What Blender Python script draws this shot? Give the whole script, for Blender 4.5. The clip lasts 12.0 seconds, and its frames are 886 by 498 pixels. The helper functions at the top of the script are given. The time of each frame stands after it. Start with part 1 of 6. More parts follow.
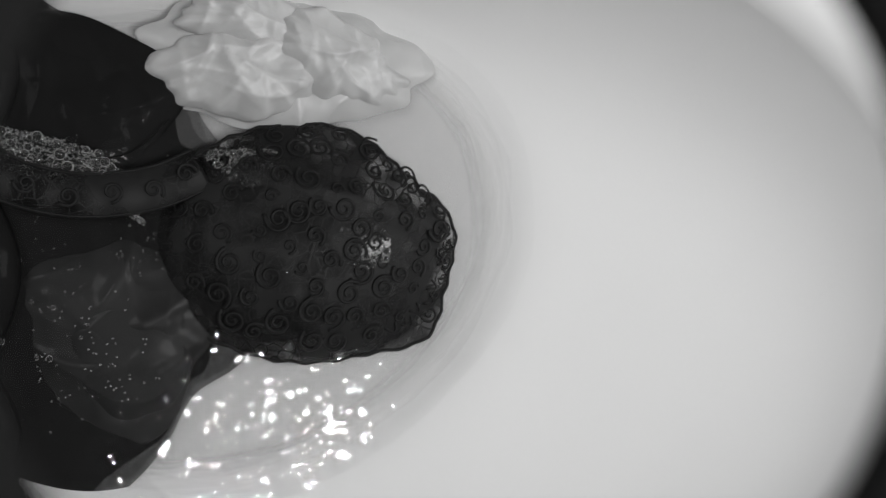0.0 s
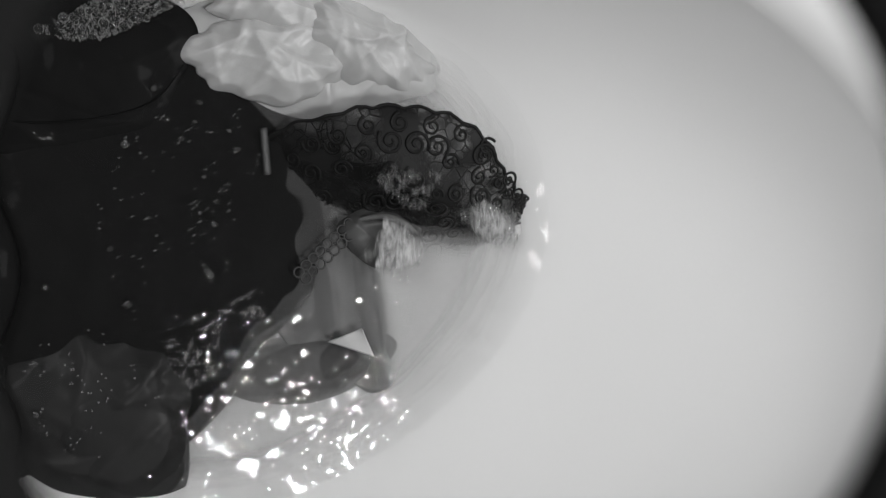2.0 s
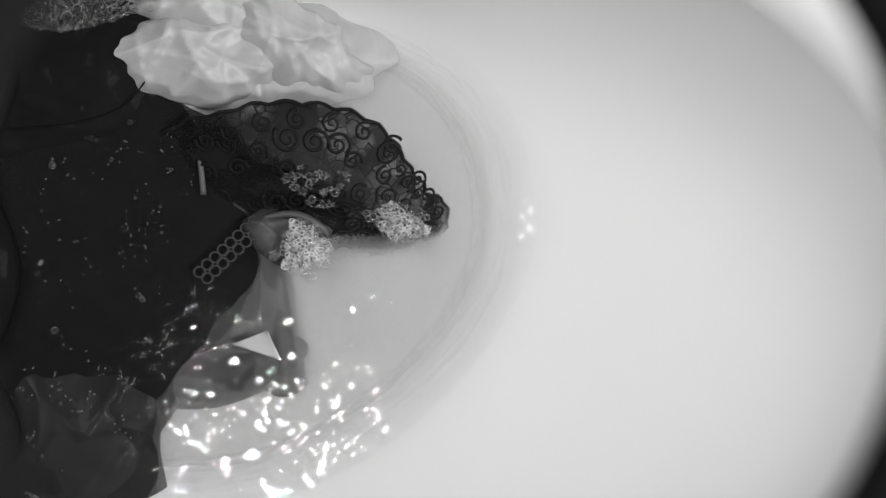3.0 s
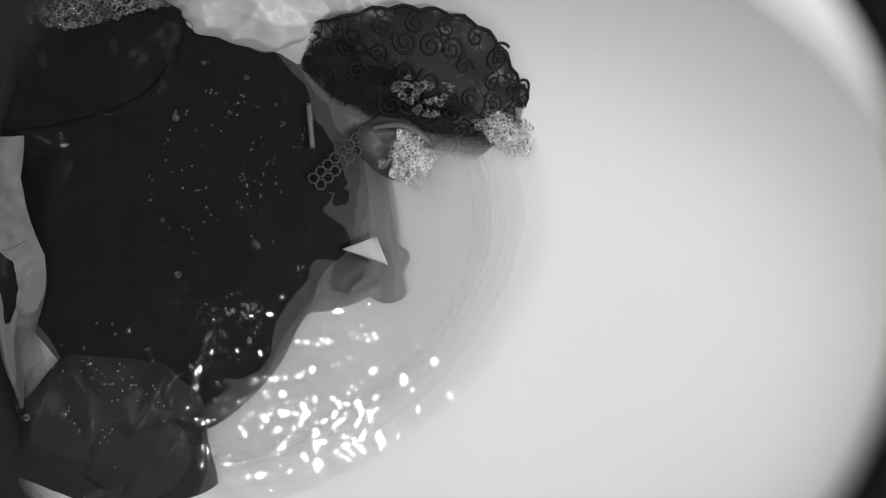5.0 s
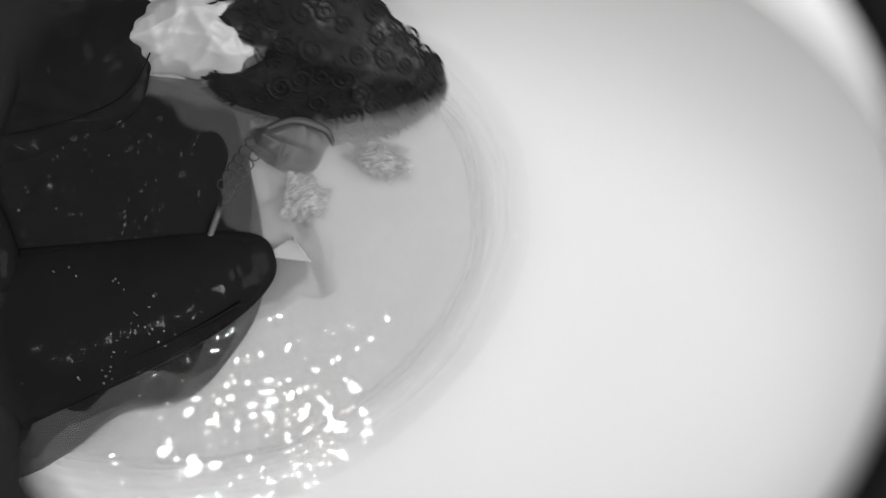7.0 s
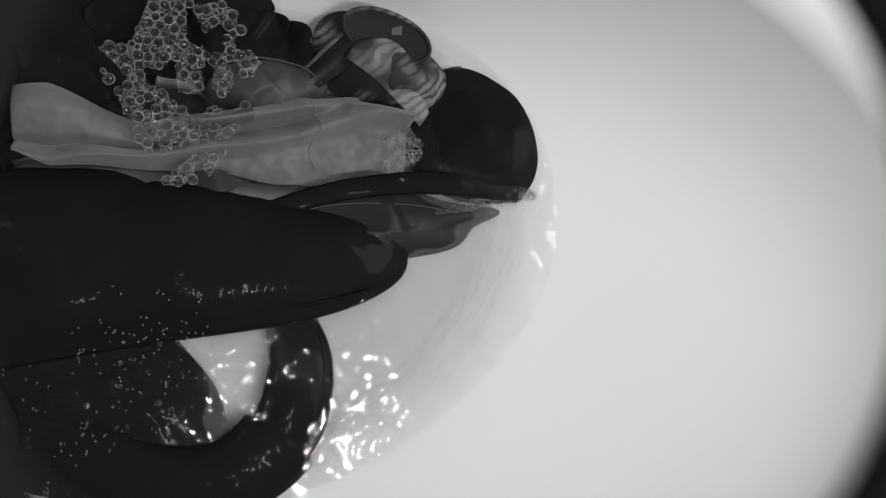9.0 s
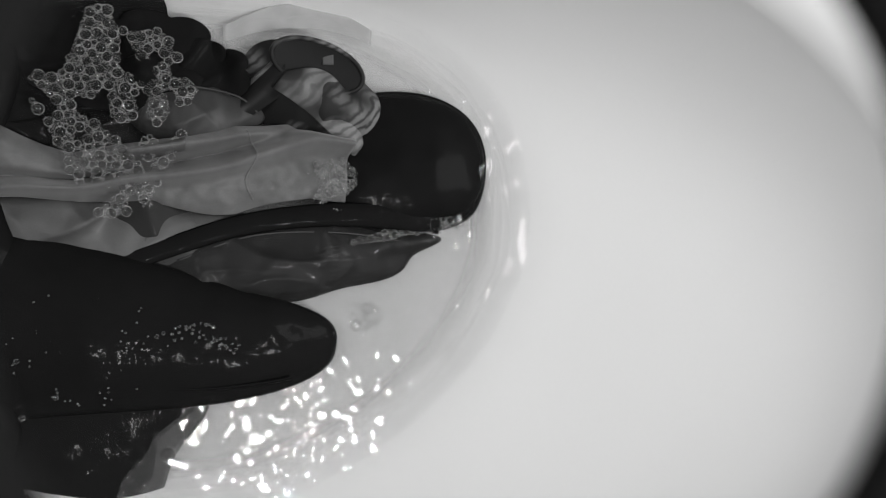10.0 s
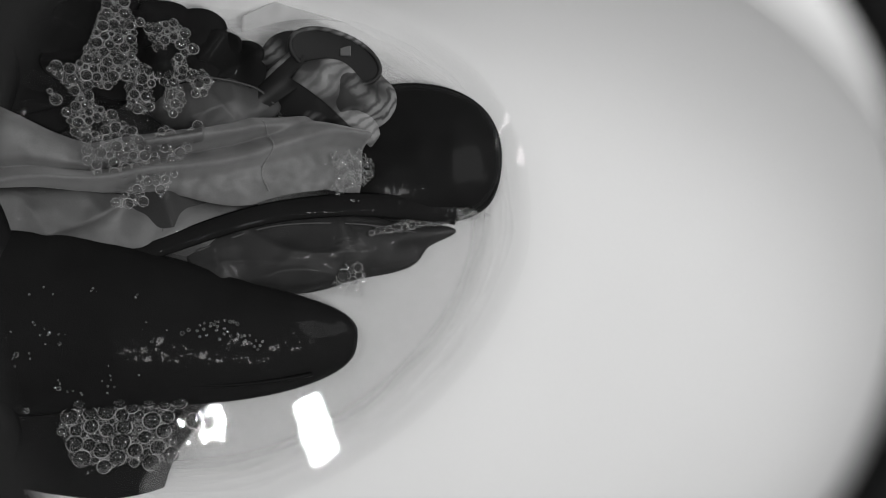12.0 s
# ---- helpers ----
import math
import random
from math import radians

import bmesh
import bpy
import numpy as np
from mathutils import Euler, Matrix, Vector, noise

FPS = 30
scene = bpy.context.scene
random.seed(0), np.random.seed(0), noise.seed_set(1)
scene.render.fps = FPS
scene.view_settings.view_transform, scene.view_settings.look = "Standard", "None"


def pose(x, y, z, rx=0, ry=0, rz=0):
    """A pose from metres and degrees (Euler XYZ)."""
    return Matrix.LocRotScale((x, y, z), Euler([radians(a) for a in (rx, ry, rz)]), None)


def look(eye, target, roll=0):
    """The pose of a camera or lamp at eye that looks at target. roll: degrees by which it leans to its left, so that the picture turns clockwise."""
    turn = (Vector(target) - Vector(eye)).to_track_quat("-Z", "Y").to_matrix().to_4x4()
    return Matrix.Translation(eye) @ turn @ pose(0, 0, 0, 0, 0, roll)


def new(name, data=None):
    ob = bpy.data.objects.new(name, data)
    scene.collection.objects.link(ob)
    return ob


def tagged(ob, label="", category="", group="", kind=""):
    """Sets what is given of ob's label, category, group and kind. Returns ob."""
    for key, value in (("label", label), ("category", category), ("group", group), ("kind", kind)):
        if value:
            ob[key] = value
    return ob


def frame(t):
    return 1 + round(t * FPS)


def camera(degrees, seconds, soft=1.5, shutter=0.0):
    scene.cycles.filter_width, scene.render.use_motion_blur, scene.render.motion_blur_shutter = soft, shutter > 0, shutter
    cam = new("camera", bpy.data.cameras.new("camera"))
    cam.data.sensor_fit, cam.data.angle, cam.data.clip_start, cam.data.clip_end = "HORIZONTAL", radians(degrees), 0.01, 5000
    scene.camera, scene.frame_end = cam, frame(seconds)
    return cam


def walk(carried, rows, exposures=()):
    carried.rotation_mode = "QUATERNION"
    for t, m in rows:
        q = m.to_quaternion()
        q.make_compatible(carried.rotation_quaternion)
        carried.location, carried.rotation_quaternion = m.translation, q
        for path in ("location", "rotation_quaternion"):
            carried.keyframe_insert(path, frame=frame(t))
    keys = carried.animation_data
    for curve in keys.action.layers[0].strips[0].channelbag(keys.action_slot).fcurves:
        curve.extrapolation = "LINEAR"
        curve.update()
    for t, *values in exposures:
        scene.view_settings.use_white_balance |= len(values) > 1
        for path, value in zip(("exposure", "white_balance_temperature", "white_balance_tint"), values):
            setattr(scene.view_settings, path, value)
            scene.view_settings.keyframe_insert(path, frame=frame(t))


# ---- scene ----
# the camera stands still above the tub and looks down into it
cam = camera(55, 12.0, soft=1.1, shutter=0.5)
EYE = (-0.12, 0.0, 0.70)
STAND = Matrix.Translation(EYE) @ pose(0, 0, 0, 0, -20, 0)
walk(cam, [(0, STAND), (12.0, STAND)], [(0, -0.56), (1.5, -0.54), (2.0, -0.62), (2.5, -0.40), (5.0, -0.38), (6.3, -0.22), (8.5, -0.29), (9.0, -0.46), (10.0, -0.46), (12.0, -0.48)])
cam.data.dof.use_dof = True
cam.data.dof.focus_distance = 0.68
cam.data.dof.aperture_fstop = 10.0

# ---- light: two unseen broad fills, two small bright lamps that the water mirrors, a dim room ----
world = bpy.data.worlds.new("world")
scene.world = world
world.use_nodes = True
world.node_tree.nodes["Background"].inputs[0].default_value = (0.5, 0.5, 0.5, 1)
world.node_tree.nodes["Background"].inputs[1].default_value = 0.1
for spot, size, turn, watts in (((0.382, -0.526, 1.76), (0.085, 0.20), 19, 14), ((0.095, -0.497, 1.76), (0.06, 0.11), 0, 5)):
    lamp_data = bpy.data.lights.new("ceiling_lamp", "AREA")
    lamp_data.shape, lamp_data.size, lamp_data.size_y = "RECTANGLE", *size
    lamp_data.energy = watts
    lamp = new("ceiling_lamp", lamp_data)
    lamp.matrix_basis = pose(*spot, 0, 0, turn)
# added soft fills that even out tub and water, off the mirror angle
for spot, watts in (((-0.90, 0.35, 1.75), 20), ((1.42, 0.15, 1.60), 33)):
    panel_data = bpy.data.lights.new("fill_panel", "AREA")
    panel_data.shape, panel_data.size, panel_data.size_y = "RECTANGLE", 0.7, 0.7
    panel_data.energy = watts
    panel = new("fill_panel", panel_data)
    panel.matrix_basis = look(spot, (0.0, 0.0, 0.0))
scene.view_settings.exposure = 0.0
scene.cycles.transparent_max_bounces = 32  # the cloudy water lies in many thin sheets


# ---- materials ----
def material(name):
    m = bpy.data.materials.new(name)
    m.use_nodes = True
    nt = m.node_tree
    bsdf = nt.nodes["Principled BSDF"]
    return m, nt, bsdf


def link(nt, a, b):
    nt.links.new(a, b)


def node(nt, kind, **values):
    n = nt.nodes.new(kind)
    for k, v in values.items():
        n.inputs[k].default_value = v
    return n


def grey(v):
    return (v, v, v, 1)


def ramp(nt, fac, lo, hi, a=0.3, b=0.7):
    r = nt.nodes.new("ShaderNodeMapRange")
    for i, v in enumerate((a, b, lo, hi)):
        r.inputs[i + 1].default_value = v
    link(nt, fac, r.inputs[0])
    return r.outputs[0]


def mottled(name, lo, hi, rough=0.5, scale=40, grain=600, bump=0.2, depth=0.0005, sheen=0.0, metallic=0.0, weave=False, gloss=0.5, wet=0.0):
    """A surface with broad blotches, a fine grain and relief."""
    m, nt, bsdf = material(name)
    tc = nt.nodes.new("ShaderNodeTexCoord")
    big = node(nt, "ShaderNodeTexNoise", Scale=scale, Detail=4.0)
    fine = node(nt, "ShaderNodeTexNoise", Scale=grain, Detail=2.0)
    for n in (big, fine):
        link(nt, tc.outputs["Object"], n.inputs["Vector"])
    mix = nt.nodes.new("ShaderNodeMath")
    mix.operation = "MULTIPLY_ADD"
    mix.inputs[1].default_value, mix.inputs[2].default_value = 0.3, 0.0
    link(nt, fine.outputs[0], mix.inputs[0])
    add = nt.nodes.new("ShaderNodeMath")
    add.operation = "MULTIPLY_ADD"
    add.inputs[1].default_value = 0.7
    link(nt, big.outputs[0], add.inputs[0])
    link(nt, mix.outputs[0], add.inputs[2])
    link(nt, ramp(nt, add.outputs[0], lo, hi, 0.15, 0.85), bsdf.inputs["Base Color"])
    link(nt, ramp(nt, big.outputs[0], rough * 0.85, min(1, rough * 1.15), 0.0, 1.0), bsdf.inputs["Roughness"])
    bsdf.inputs["Metallic"].default_value = metallic
    bsdf.inputs["Specular IOR Level"].default_value = gloss
    bsdf.inputs["Sheen Weight"].default_value = sheen
    if wet:
        bsdf.inputs["Coat Weight"].default_value = wet
        bsdf.inputs["Coat Roughness"].default_value = 0.06
        bsdf.inputs["Coat IOR"].default_value = 1.36
        film = node(nt, "ShaderNodeTexNoise", Scale=38.0, Detail=2.5)
        link(nt, tc.outputs["Object"], film.inputs["Vector"])
        fb = node(nt, "ShaderNodeBump", Strength=0.7, Distance=0.003)
        link(nt, film.outputs[0], fb.inputs["Height"])
        link(nt, fb.outputs[0], bsdf.inputs["Coat Normal"])
    b = node(nt, "ShaderNodeBump", Strength=bump, Distance=depth)
    if weave:
        wv = node(nt, "ShaderNodeTexWave", Scale=weave, Distortion=0.6)
        link(nt, tc.outputs["Object"], wv.inputs["Vector"])
        link(nt, wv.outputs[1], b.inputs["Height"])
    else:
        link(nt, fine.outputs[0], b.inputs["Height"])
    link(nt, b.outputs[0], bsdf.inputs["Normal"])
    return m


ENAMEL = mottled("white_tub_plastic", 0.69, 0.72, rough=0.5, scale=7, grain=300, bump=0.03, gloss=0.25)
RING_BLACK = mottled("vignette_ring_black", 0.008, 0.011, gloss=0.1, rough=0.8, scale=60)
PLASTER = mottled("room_plaster", 0.16, 0.20, rough=0.9, scale=3, grain=80)
FLOORING = mottled("room_floor", 0.12, 0.18, rough=0.7, scale=4, grain=60)
BLACK = mottled("wet_black_jersey", 0.005, 0.009, wet=0.03, gloss=0.03, rough=0.55, scale=30, grain=900, bump=0.3)
BLACK_SATIN = mottled("wet_black_satin", 0.005, 0.008, wet=0.02, gloss=0.02, rough=0.4, scale=30, grain=900, bump=0.15)
CHARCOAL = mottled("charcoal_cloth", 0.008, 0.020, wet=0.06, rough=0.5, scale=30, grain=900, bump=0.2, gloss=0.15)
SLATE = mottled("slate_grey_cloth", 0.02, 0.045, wet=0.05, rough=0.5, scale=30, grain=900, bump=0.2, gloss=0.3)
GREY_SATIN = mottled("grey_satin", 0.065, 0.15, wet=0.02, gloss=0.2, rough=0.5, scale=30, grain=900, bump=0.15, sheen=0.2)
MID_GREY = mottled("mid_grey_cloth", 0.035, 0.075, wet=0.04, rough=0.5, scale=30, grain=900, bump=0.2)
WHITE_SATIN = mottled("white_satin", 0.36, 0.46, wet=0.02, rough=0.4, scale=30, grain=800, bump=0.2, sheen=0.2)
PALE = mottled("pale_elastic", 0.36, 0.46, rough=0.6, scale=60, grain=900, bump=0.4)
THREAD = mottled("black_lace_thread", 0.003, 0.006, gloss=0.2, rough=0.6, scale=200, grain=1500)
LAMP_FRAME = mottled("lamp_frame", 0.7, 0.75, rough=0.5)
BONE = mottled("clear_boning", 0.07, 0.12, rough=0.4, scale=300, grain=900, bump=0.6)


def stripes(name, lo, hi, cover, faint):
    m, nt, bsdf = material(name)
    tc = nt.nodes.new("ShaderNodeTexCoord")
    mp = nt.nodes.new("ShaderNodeMapping")
    mp.inputs["Rotation"].default_value = (0, 0, 0.9)
    wv = node(nt, "ShaderNodeTexWave", Scale=38.0, Distortion=16.0, Detail=4.0)
    wv.inputs["Detail Scale"].default_value = 0.6
    big = node(nt, "ShaderNodeTexNoise", Scale=28.0, Detail=1.0)
    link(nt, tc.outputs["Object"], mp.inputs[0])
    link(nt, mp.outputs[0], wv.inputs["Vector"])
    link(nt, tc.outputs["Object"], big.inputs["Vector"])
    a = ramp(nt, wv.outputs[1], faint, 1.0, 0.0, 0.7)
    b = ramp(nt, big.outputs[0], 0.0, 1.0, cover, cover + 0.22)
    mul = nt.nodes.new("ShaderNodeMath")
    mul.operation = "MULTIPLY"
    link(nt, a, mul.inputs[0])
    link(nt, b, mul.inputs[1])
    link(nt, ramp(nt, mul.outputs[0], lo, hi, 0.0, 1.0), bsdf.inputs["Base Color"])
    bsdf.inputs["Roughness"].default_value = 0.6
    bsdf.inputs["Specular IOR Level"].default_value = 0.25
    return m


STRIPED = stripes("dark_striped_print_satin", 0.008, 0.16, 0.46, 0.15)
PALE_PRINT = stripes("pale_striped_print_satin", 0.02, 0.18, 0.38, 0.45)


def lace_net():
    """Fine net with a closed, denser figure in it."""
    m, nt, bsdf = material("black_lace_net")
    tc = nt.nodes.new("ShaderNodeTexCoord")
    vor = node(nt, "ShaderNodeTexVoronoi", Scale=95.0)
    vor.feature = "DISTANCE_TO_EDGE"
    big = node(nt, "ShaderNodeTexNoise", Scale=34.0, Detail=2.0)
    link(nt, tc.outputs["Object"], vor.inputs["Vector"])
    link(nt, tc.outputs["Object"], big.inputs["Vector"])
    net = ramp(nt, vor.outputs["Distance"], 0.95, 0.0, 0.02, 0.07)
    dense = ramp(nt, big.outputs[0], 0.25, 0.97, 0.40, 0.58)
    mx = nt.nodes.new("ShaderNodeMath")
    mx.operation = "MAXIMUM"
    link(nt, net, mx.inputs[0])
    link(nt, dense, mx.inputs[1])
    bsdf.inputs["Base Color"].default_value = grey(0.006)
    bsdf.inputs["Specular IOR Level"].default_value = 0.2
    bsdf.inputs["Roughness"].default_value = 0.55
    link(nt, mx.outputs[0], bsdf.inputs["Alpha"])
    return m


NET = lace_net()


def sheer(name, value, cover):
    m, nt, bsdf = material(name)
    tc = nt.nodes.new("ShaderNodeTexCoord")
    big = node(nt, "ShaderNodeTexNoise", Scale=30.0, Detail=3.0)
    link(nt, tc.outputs["Object"], big.inputs["Vector"])
    bsdf.inputs["Base Color"].default_value = grey(value)
    bsdf.inputs["Roughness"].default_value = 0.6
    link(nt, ramp(nt, big.outputs[0], cover - 0.12, min(1, cover + 0.12)), bsdf.inputs["Alpha"])
    return m


VEIL = sheer("pale_sheer", 0.5, 0.5)


def watery(name, milk, gloss):
    """Suds water: clear, with milk in it, and a mirror-like top that strengthens at grazing angles."""
    m = bpy.data.materials.new(name)
    m.use_nodes = True
    nt = m.node_tree
    nt.nodes.remove(nt.nodes["Principled BSDF"])
    out = nt.nodes["Material Output"]
    clear = node(nt, "ShaderNodeBsdfTransparent", Color=grey(1.0))
    white = node(nt, "ShaderNodeBsdfDiffuse", Color=grey(0.74))
    tc = nt.nodes.new("ShaderNodeTexCoord")
    cloud = node(nt, "ShaderNodeTexNoise", Scale=9.0, Detail=2.0)
    link(nt, tc.outputs["Object"], cloud.inputs["Vector"])
    body = nt.nodes.new("ShaderNodeMixShader")
    link(nt, ramp(nt, cloud.outputs[0], milk * 0.85, milk * 1.15), body.inputs[0])
    link(nt, clear.outputs[0], body.inputs[1])
    link(nt, white.outputs[0], body.inputs[2])
    last = body
    if gloss:
        mirror = node(nt, "ShaderNodeBsdfGlossy", Roughness=0.025)
        fres = node(nt, "ShaderNodeFresnel", IOR=1.36)
        top = nt.nodes.new("ShaderNodeMixShader")
        link(nt, fres.outputs[0], top.inputs[0])
        link(nt, body.outputs[0], top.inputs[1])
        link(nt, mirror.outputs[0], top.inputs[2])
        last = top
    link(nt, last.outputs[0], out.inputs["Surface"])
    return m


WATER = watery("suds_water_top", 0.004, True)


def bubble_skin():
    m = bpy.data.materials.new("bubble_skin")
    m.use_nodes = True
    nt = m.node_tree
    nt.nodes.remove(nt.nodes["Principled BSDF"])
    out = nt.nodes["Material Output"]
    clear = node(nt, "ShaderNodeBsdfTransparent", Color=grey(0.96))
    milk = node(nt, "ShaderNodeBsdfDiffuse", Color=grey(0.7))
    body = node(nt, "ShaderNodeMixShader", Fac=0.02)
    link(nt, clear.outputs[0], body.inputs[1])
    link(nt, milk.outputs[0], body.inputs[2])
    mirror = node(nt, "ShaderNodeBsdfGlossy", Roughness=0.03)
    fres = node(nt, "ShaderNodeFresnel", IOR=1.6)
    top = nt.nodes.new("ShaderNodeMixShader")
    link(nt, fres.outputs[0], top.inputs[0])
    link(nt, body.outputs[0], top.inputs[1])
    link(nt, mirror.outputs[0], top.inputs[2])
    link(nt, top.outputs[0], out.inputs["Surface"])
    return m


BUBBLE = bubble_skin()


def froth_film():
    m, nt, bsdf = material("froth_film")
    tc = nt.nodes.new("ShaderNodeTexCoord")
    n = node(nt, "ShaderNodeTexNoise", Scale=120.0, Detail=2.0)
    link(nt, tc.outputs["Object"], n.inputs["Vector"])
    bsdf.inputs["Base Color"].default_value = grey(0.72)
    bsdf.inputs["Roughness"].default_value = 0.25
    link(nt, ramp(nt, n.outputs[0], 0.12, 0.60), bsdf.inputs["Alpha"])
    return m


FROTH = froth_film()


def suds():
    """Fine froth: white skin broken by many small dark holes."""
    m, nt, bsdf = material("fine_suds")
    tc = nt.nodes.new("ShaderNodeTexCoord")
    vor = node(nt, "ShaderNodeTexVoronoi", Scale=330.0)
    vor.feature = "DISTANCE_TO_EDGE"
    n = node(nt, "ShaderNodeTexNoise", Scale=150.0, Detail=2.0)
    for q in (vor, n):
        link(nt, tc.outputs["Object"], q.inputs["Vector"])
    mul = nt.nodes.new("ShaderNodeMath")
    mul.operation = "MULTIPLY"
    link(nt, ramp(nt, vor.outputs["Distance"], 0.85, 0.05, 0.06, 0.28), mul.inputs[0])
    link(nt, ramp(nt, n.outputs[0], 0.35, 1.0, 0.35, 0.60), mul.inputs[1])
    link(nt, mul.outputs[0], bsdf.inputs["Alpha"])
    bsdf.inputs["Base Color"].default_value = grey(0.48)
    bsdf.inputs["Roughness"].default_value = 0.35
    b = node(nt, "ShaderNodeBump", Strength=0.25, Distance=0.001)
    link(nt, vor.outputs["Distance"], b.inputs["Height"])
    link(nt, b.outputs[0], bsdf.inputs["Normal"])
    return m


SUDS = suds()


# ---- building helpers ----
def part(name, bm, mat, parent=None, label="", smooth=True):
    """Links a bmesh as one mesh object, under a thing or a part."""
    me = bpy.data.meshes.new(name)
    bmesh.ops.recalc_face_normals(bm, faces=bm.faces) if len(bm.faces) < 4000 else None
    bm.to_mesh(me)
    bm.free()
    return part_of(name, me, mat, parent, label, smooth)


def part_of(name, me, mat, parent=None, label="", smooth=True):
    if smooth:
        me.polygons.foreach_set("use_smooth", [True] * len(me.polygons))
    if not me.materials:
        me.materials.append(mat)
    ob = new(name, me)
    if parent:
        ob.parent = parent
    if label:
        tagged(ob, label)
    return ob


def mesh_of(name, verts, faces):
    me = bpy.data.meshes.new(name)
    me.from_pydata([tuple(map(float, v)) for v in verts], [], [tuple(map(int, f)) for f in faces])
    return me


def thing(name, label, category, group=""):
    ob = new(name)
    ob.empty_display_size = 0.02
    return tagged(ob, label, category, group)


def wrinkle(x, y, scale, seed, sharp=1.0):
    """Folds that run mostly one way: a soft ridged noise, 0 to 1, drawn out along its grain."""
    t = seed * 1.7
    u, v = x * math.cos(t) + y * math.sin(t), -x * math.sin(t) + y * math.cos(t)
    bend = 0.4 * noise.noise(Vector((u * scale * 0.4, v * scale * 0.4, seed + 3)))
    n = noise.noise(Vector((u * scale * 0.32 + seed, v * scale + bend - seed, seed * 0.37)))
    return (1 - math.sqrt(n * n + 0.004)) ** (1.5 * sharp)


def sheet(shape, res, thick=0.0012):
    """A closed cloth of two skins; shape(a, b) gives the middle surface over the square -1..1."""
    g = np.linspace(-1, 1, res)
    mid = np.array([[shape(a, b) for b in g] for a in g])
    du, dv = np.gradient(mid, axis=0), np.gradient(mid, axis=1)
    nor = np.cross(du, dv)
    nor /= np.linalg.norm(nor, axis=2, keepdims=True) + 1e-12
    top, low = (mid + nor * thick / 2).reshape(-1, 3), (mid - nor * thick / 2).reshape(-1, 3)
    n = res * res
    i = np.arange(n).reshape(res, res)
    q = np.stack([i[:-1, :-1], i[1:, :-1], i[1:, 1:], i[:-1, 1:]], -1).reshape(-1, 4)
    faces = list(map(tuple, q)) + [tuple(n + f[::-1]) for f in q]
    ring = list(i[:, 0]) + list(i[-1, 1:]) + list(i[-2::-1, -1]) + list(i[0, -2:0:-1])
    for a, b in zip(ring, ring[1:] + ring[:1]):
        faces.append((b, a, a + n, b + n))
    return mesh_of("cloth", np.concatenate([top, low]), faces)


def disc(a, b):
    """The square onto the round: x, y and the polar r, angle."""
    x, y = a * math.sqrt(1 - b * b / 2), b * math.sqrt(1 - a * a / 2)
    return x, y, math.hypot(x, y), math.atan2(y, x)


def tube(points, radius, closed=False, sides=6, flat=1.0):
    """A cord along points; flat below 1 makes a tape."""
    pts = [Vector(p) for p in points]
    n, verts, faces = len(pts), [], []
    for i, p in enumerate(pts):
        a = pts[(i - 1) % n] if closed or i else p
        b = pts[(i + 1) % n] if closed or i < n - 1 else p
        d = (b - a).normalized()
        side = d.cross(Vector((0, 0, 1)))
        side = side.normalized() if side.length > 1e-6 else Vector((1, 0, 0))
        up = side.cross(d)
        r = radius(i / (n - 1)) if callable(radius) else radius
        for k in range(sides):
            t = 2 * math.pi * k / sides
            verts.append(p + side * math.cos(t) * r + up * math.sin(t) * r * flat)
    for i in range(n if closed else n - 1):
        j = (i + 1) % n
        for k in range(sides):
            l = (k + 1) % sides
            faces.append((i * sides + k, j * sides + k, j * sides + l, i * sides + l))
    if not closed:
        faces += [tuple(range(sides)), tuple(range(len(verts) - 1, len(verts) - sides - 1, -1))]
    return mesh_of("cord", verts, faces)


def spline(ctrl, n):
    """A smooth line through a few points."""
    c = [Vector(p) for p in ctrl]
    out = []
    for i in range(n):
        t = i / (n - 1) * (len(c) - 1)
        k = min(int(t), len(c) - 2)
        f = t - k
        p0, p1, p2, p3 = c[max(k - 1, 0)], c[k], c[k + 1], c[min(k + 2, len(c) - 1)]
        out.append(0.5 * (2 * p1 + (p2 - p0) * f + (2 * p0 - 5 * p1 + 4 * p2 - p3) * f * f + (3 * p1 - p0 - 3 * p2 + p3) * f ** 3))
    return out


# ---- the tub, the machine's top and the room ----
def ring_points(z, cx, rx, ry, n, count=128):
    pts = []
    for i in range(count):
        t = 2 * math.pi * i / count
        c, s = math.cos(t), math.sin(t)
        pts.append((cx + rx * math.copysign(abs(c) ** (2 / n), c), ry * math.copysign(abs(s) ** (2 / n), s), z))
    return pts


def loft(rings, cap=False):
    count = len(rings[0])
    verts = [p for r in rings for p in r]
    faces = []
    for j in range(len(rings) - 1):
        for i in range(count):
            k = (i + 1) % count
            faces.append((j * count + i, j * count + k, (j + 1) * count + k, (j + 1) * count + i))
    if cap:
        faces.append(tuple(range(count - 1, -1, -1)))
    return mesh_of("loft", verts, faces)


def wall_ring(cx, cy, rx, up, down, round_up, round_down, z, count=160):
    """An oval outline whose two long sides differ in depth and squareness."""
    pts = []
    for i in range(count):
        t = 2 * math.pi * i / count
        c, q = math.cos(t), math.sin(t)
        n, ry = (round_up if q > 0 or c < 0 else round_down, up if q > 0 else down)
        pts.append((cx + rx * math.copysign(abs(c) ** (2 / n), c), cy + ry * math.copysign(abs(q) ** (2 / n), q), z))
    return pts


# heights of the bowl: centre, half length, half widths and squareness on both long sides
WATERLINE = (-0.05, 0.02, 0.27, 0.195, 0.231, 2.5, 1.7)
CREASE_Z, CREASE = 0.18, (0.0, -0.038, 0.49, 0.29, 0.29, 2.0, 2.0)


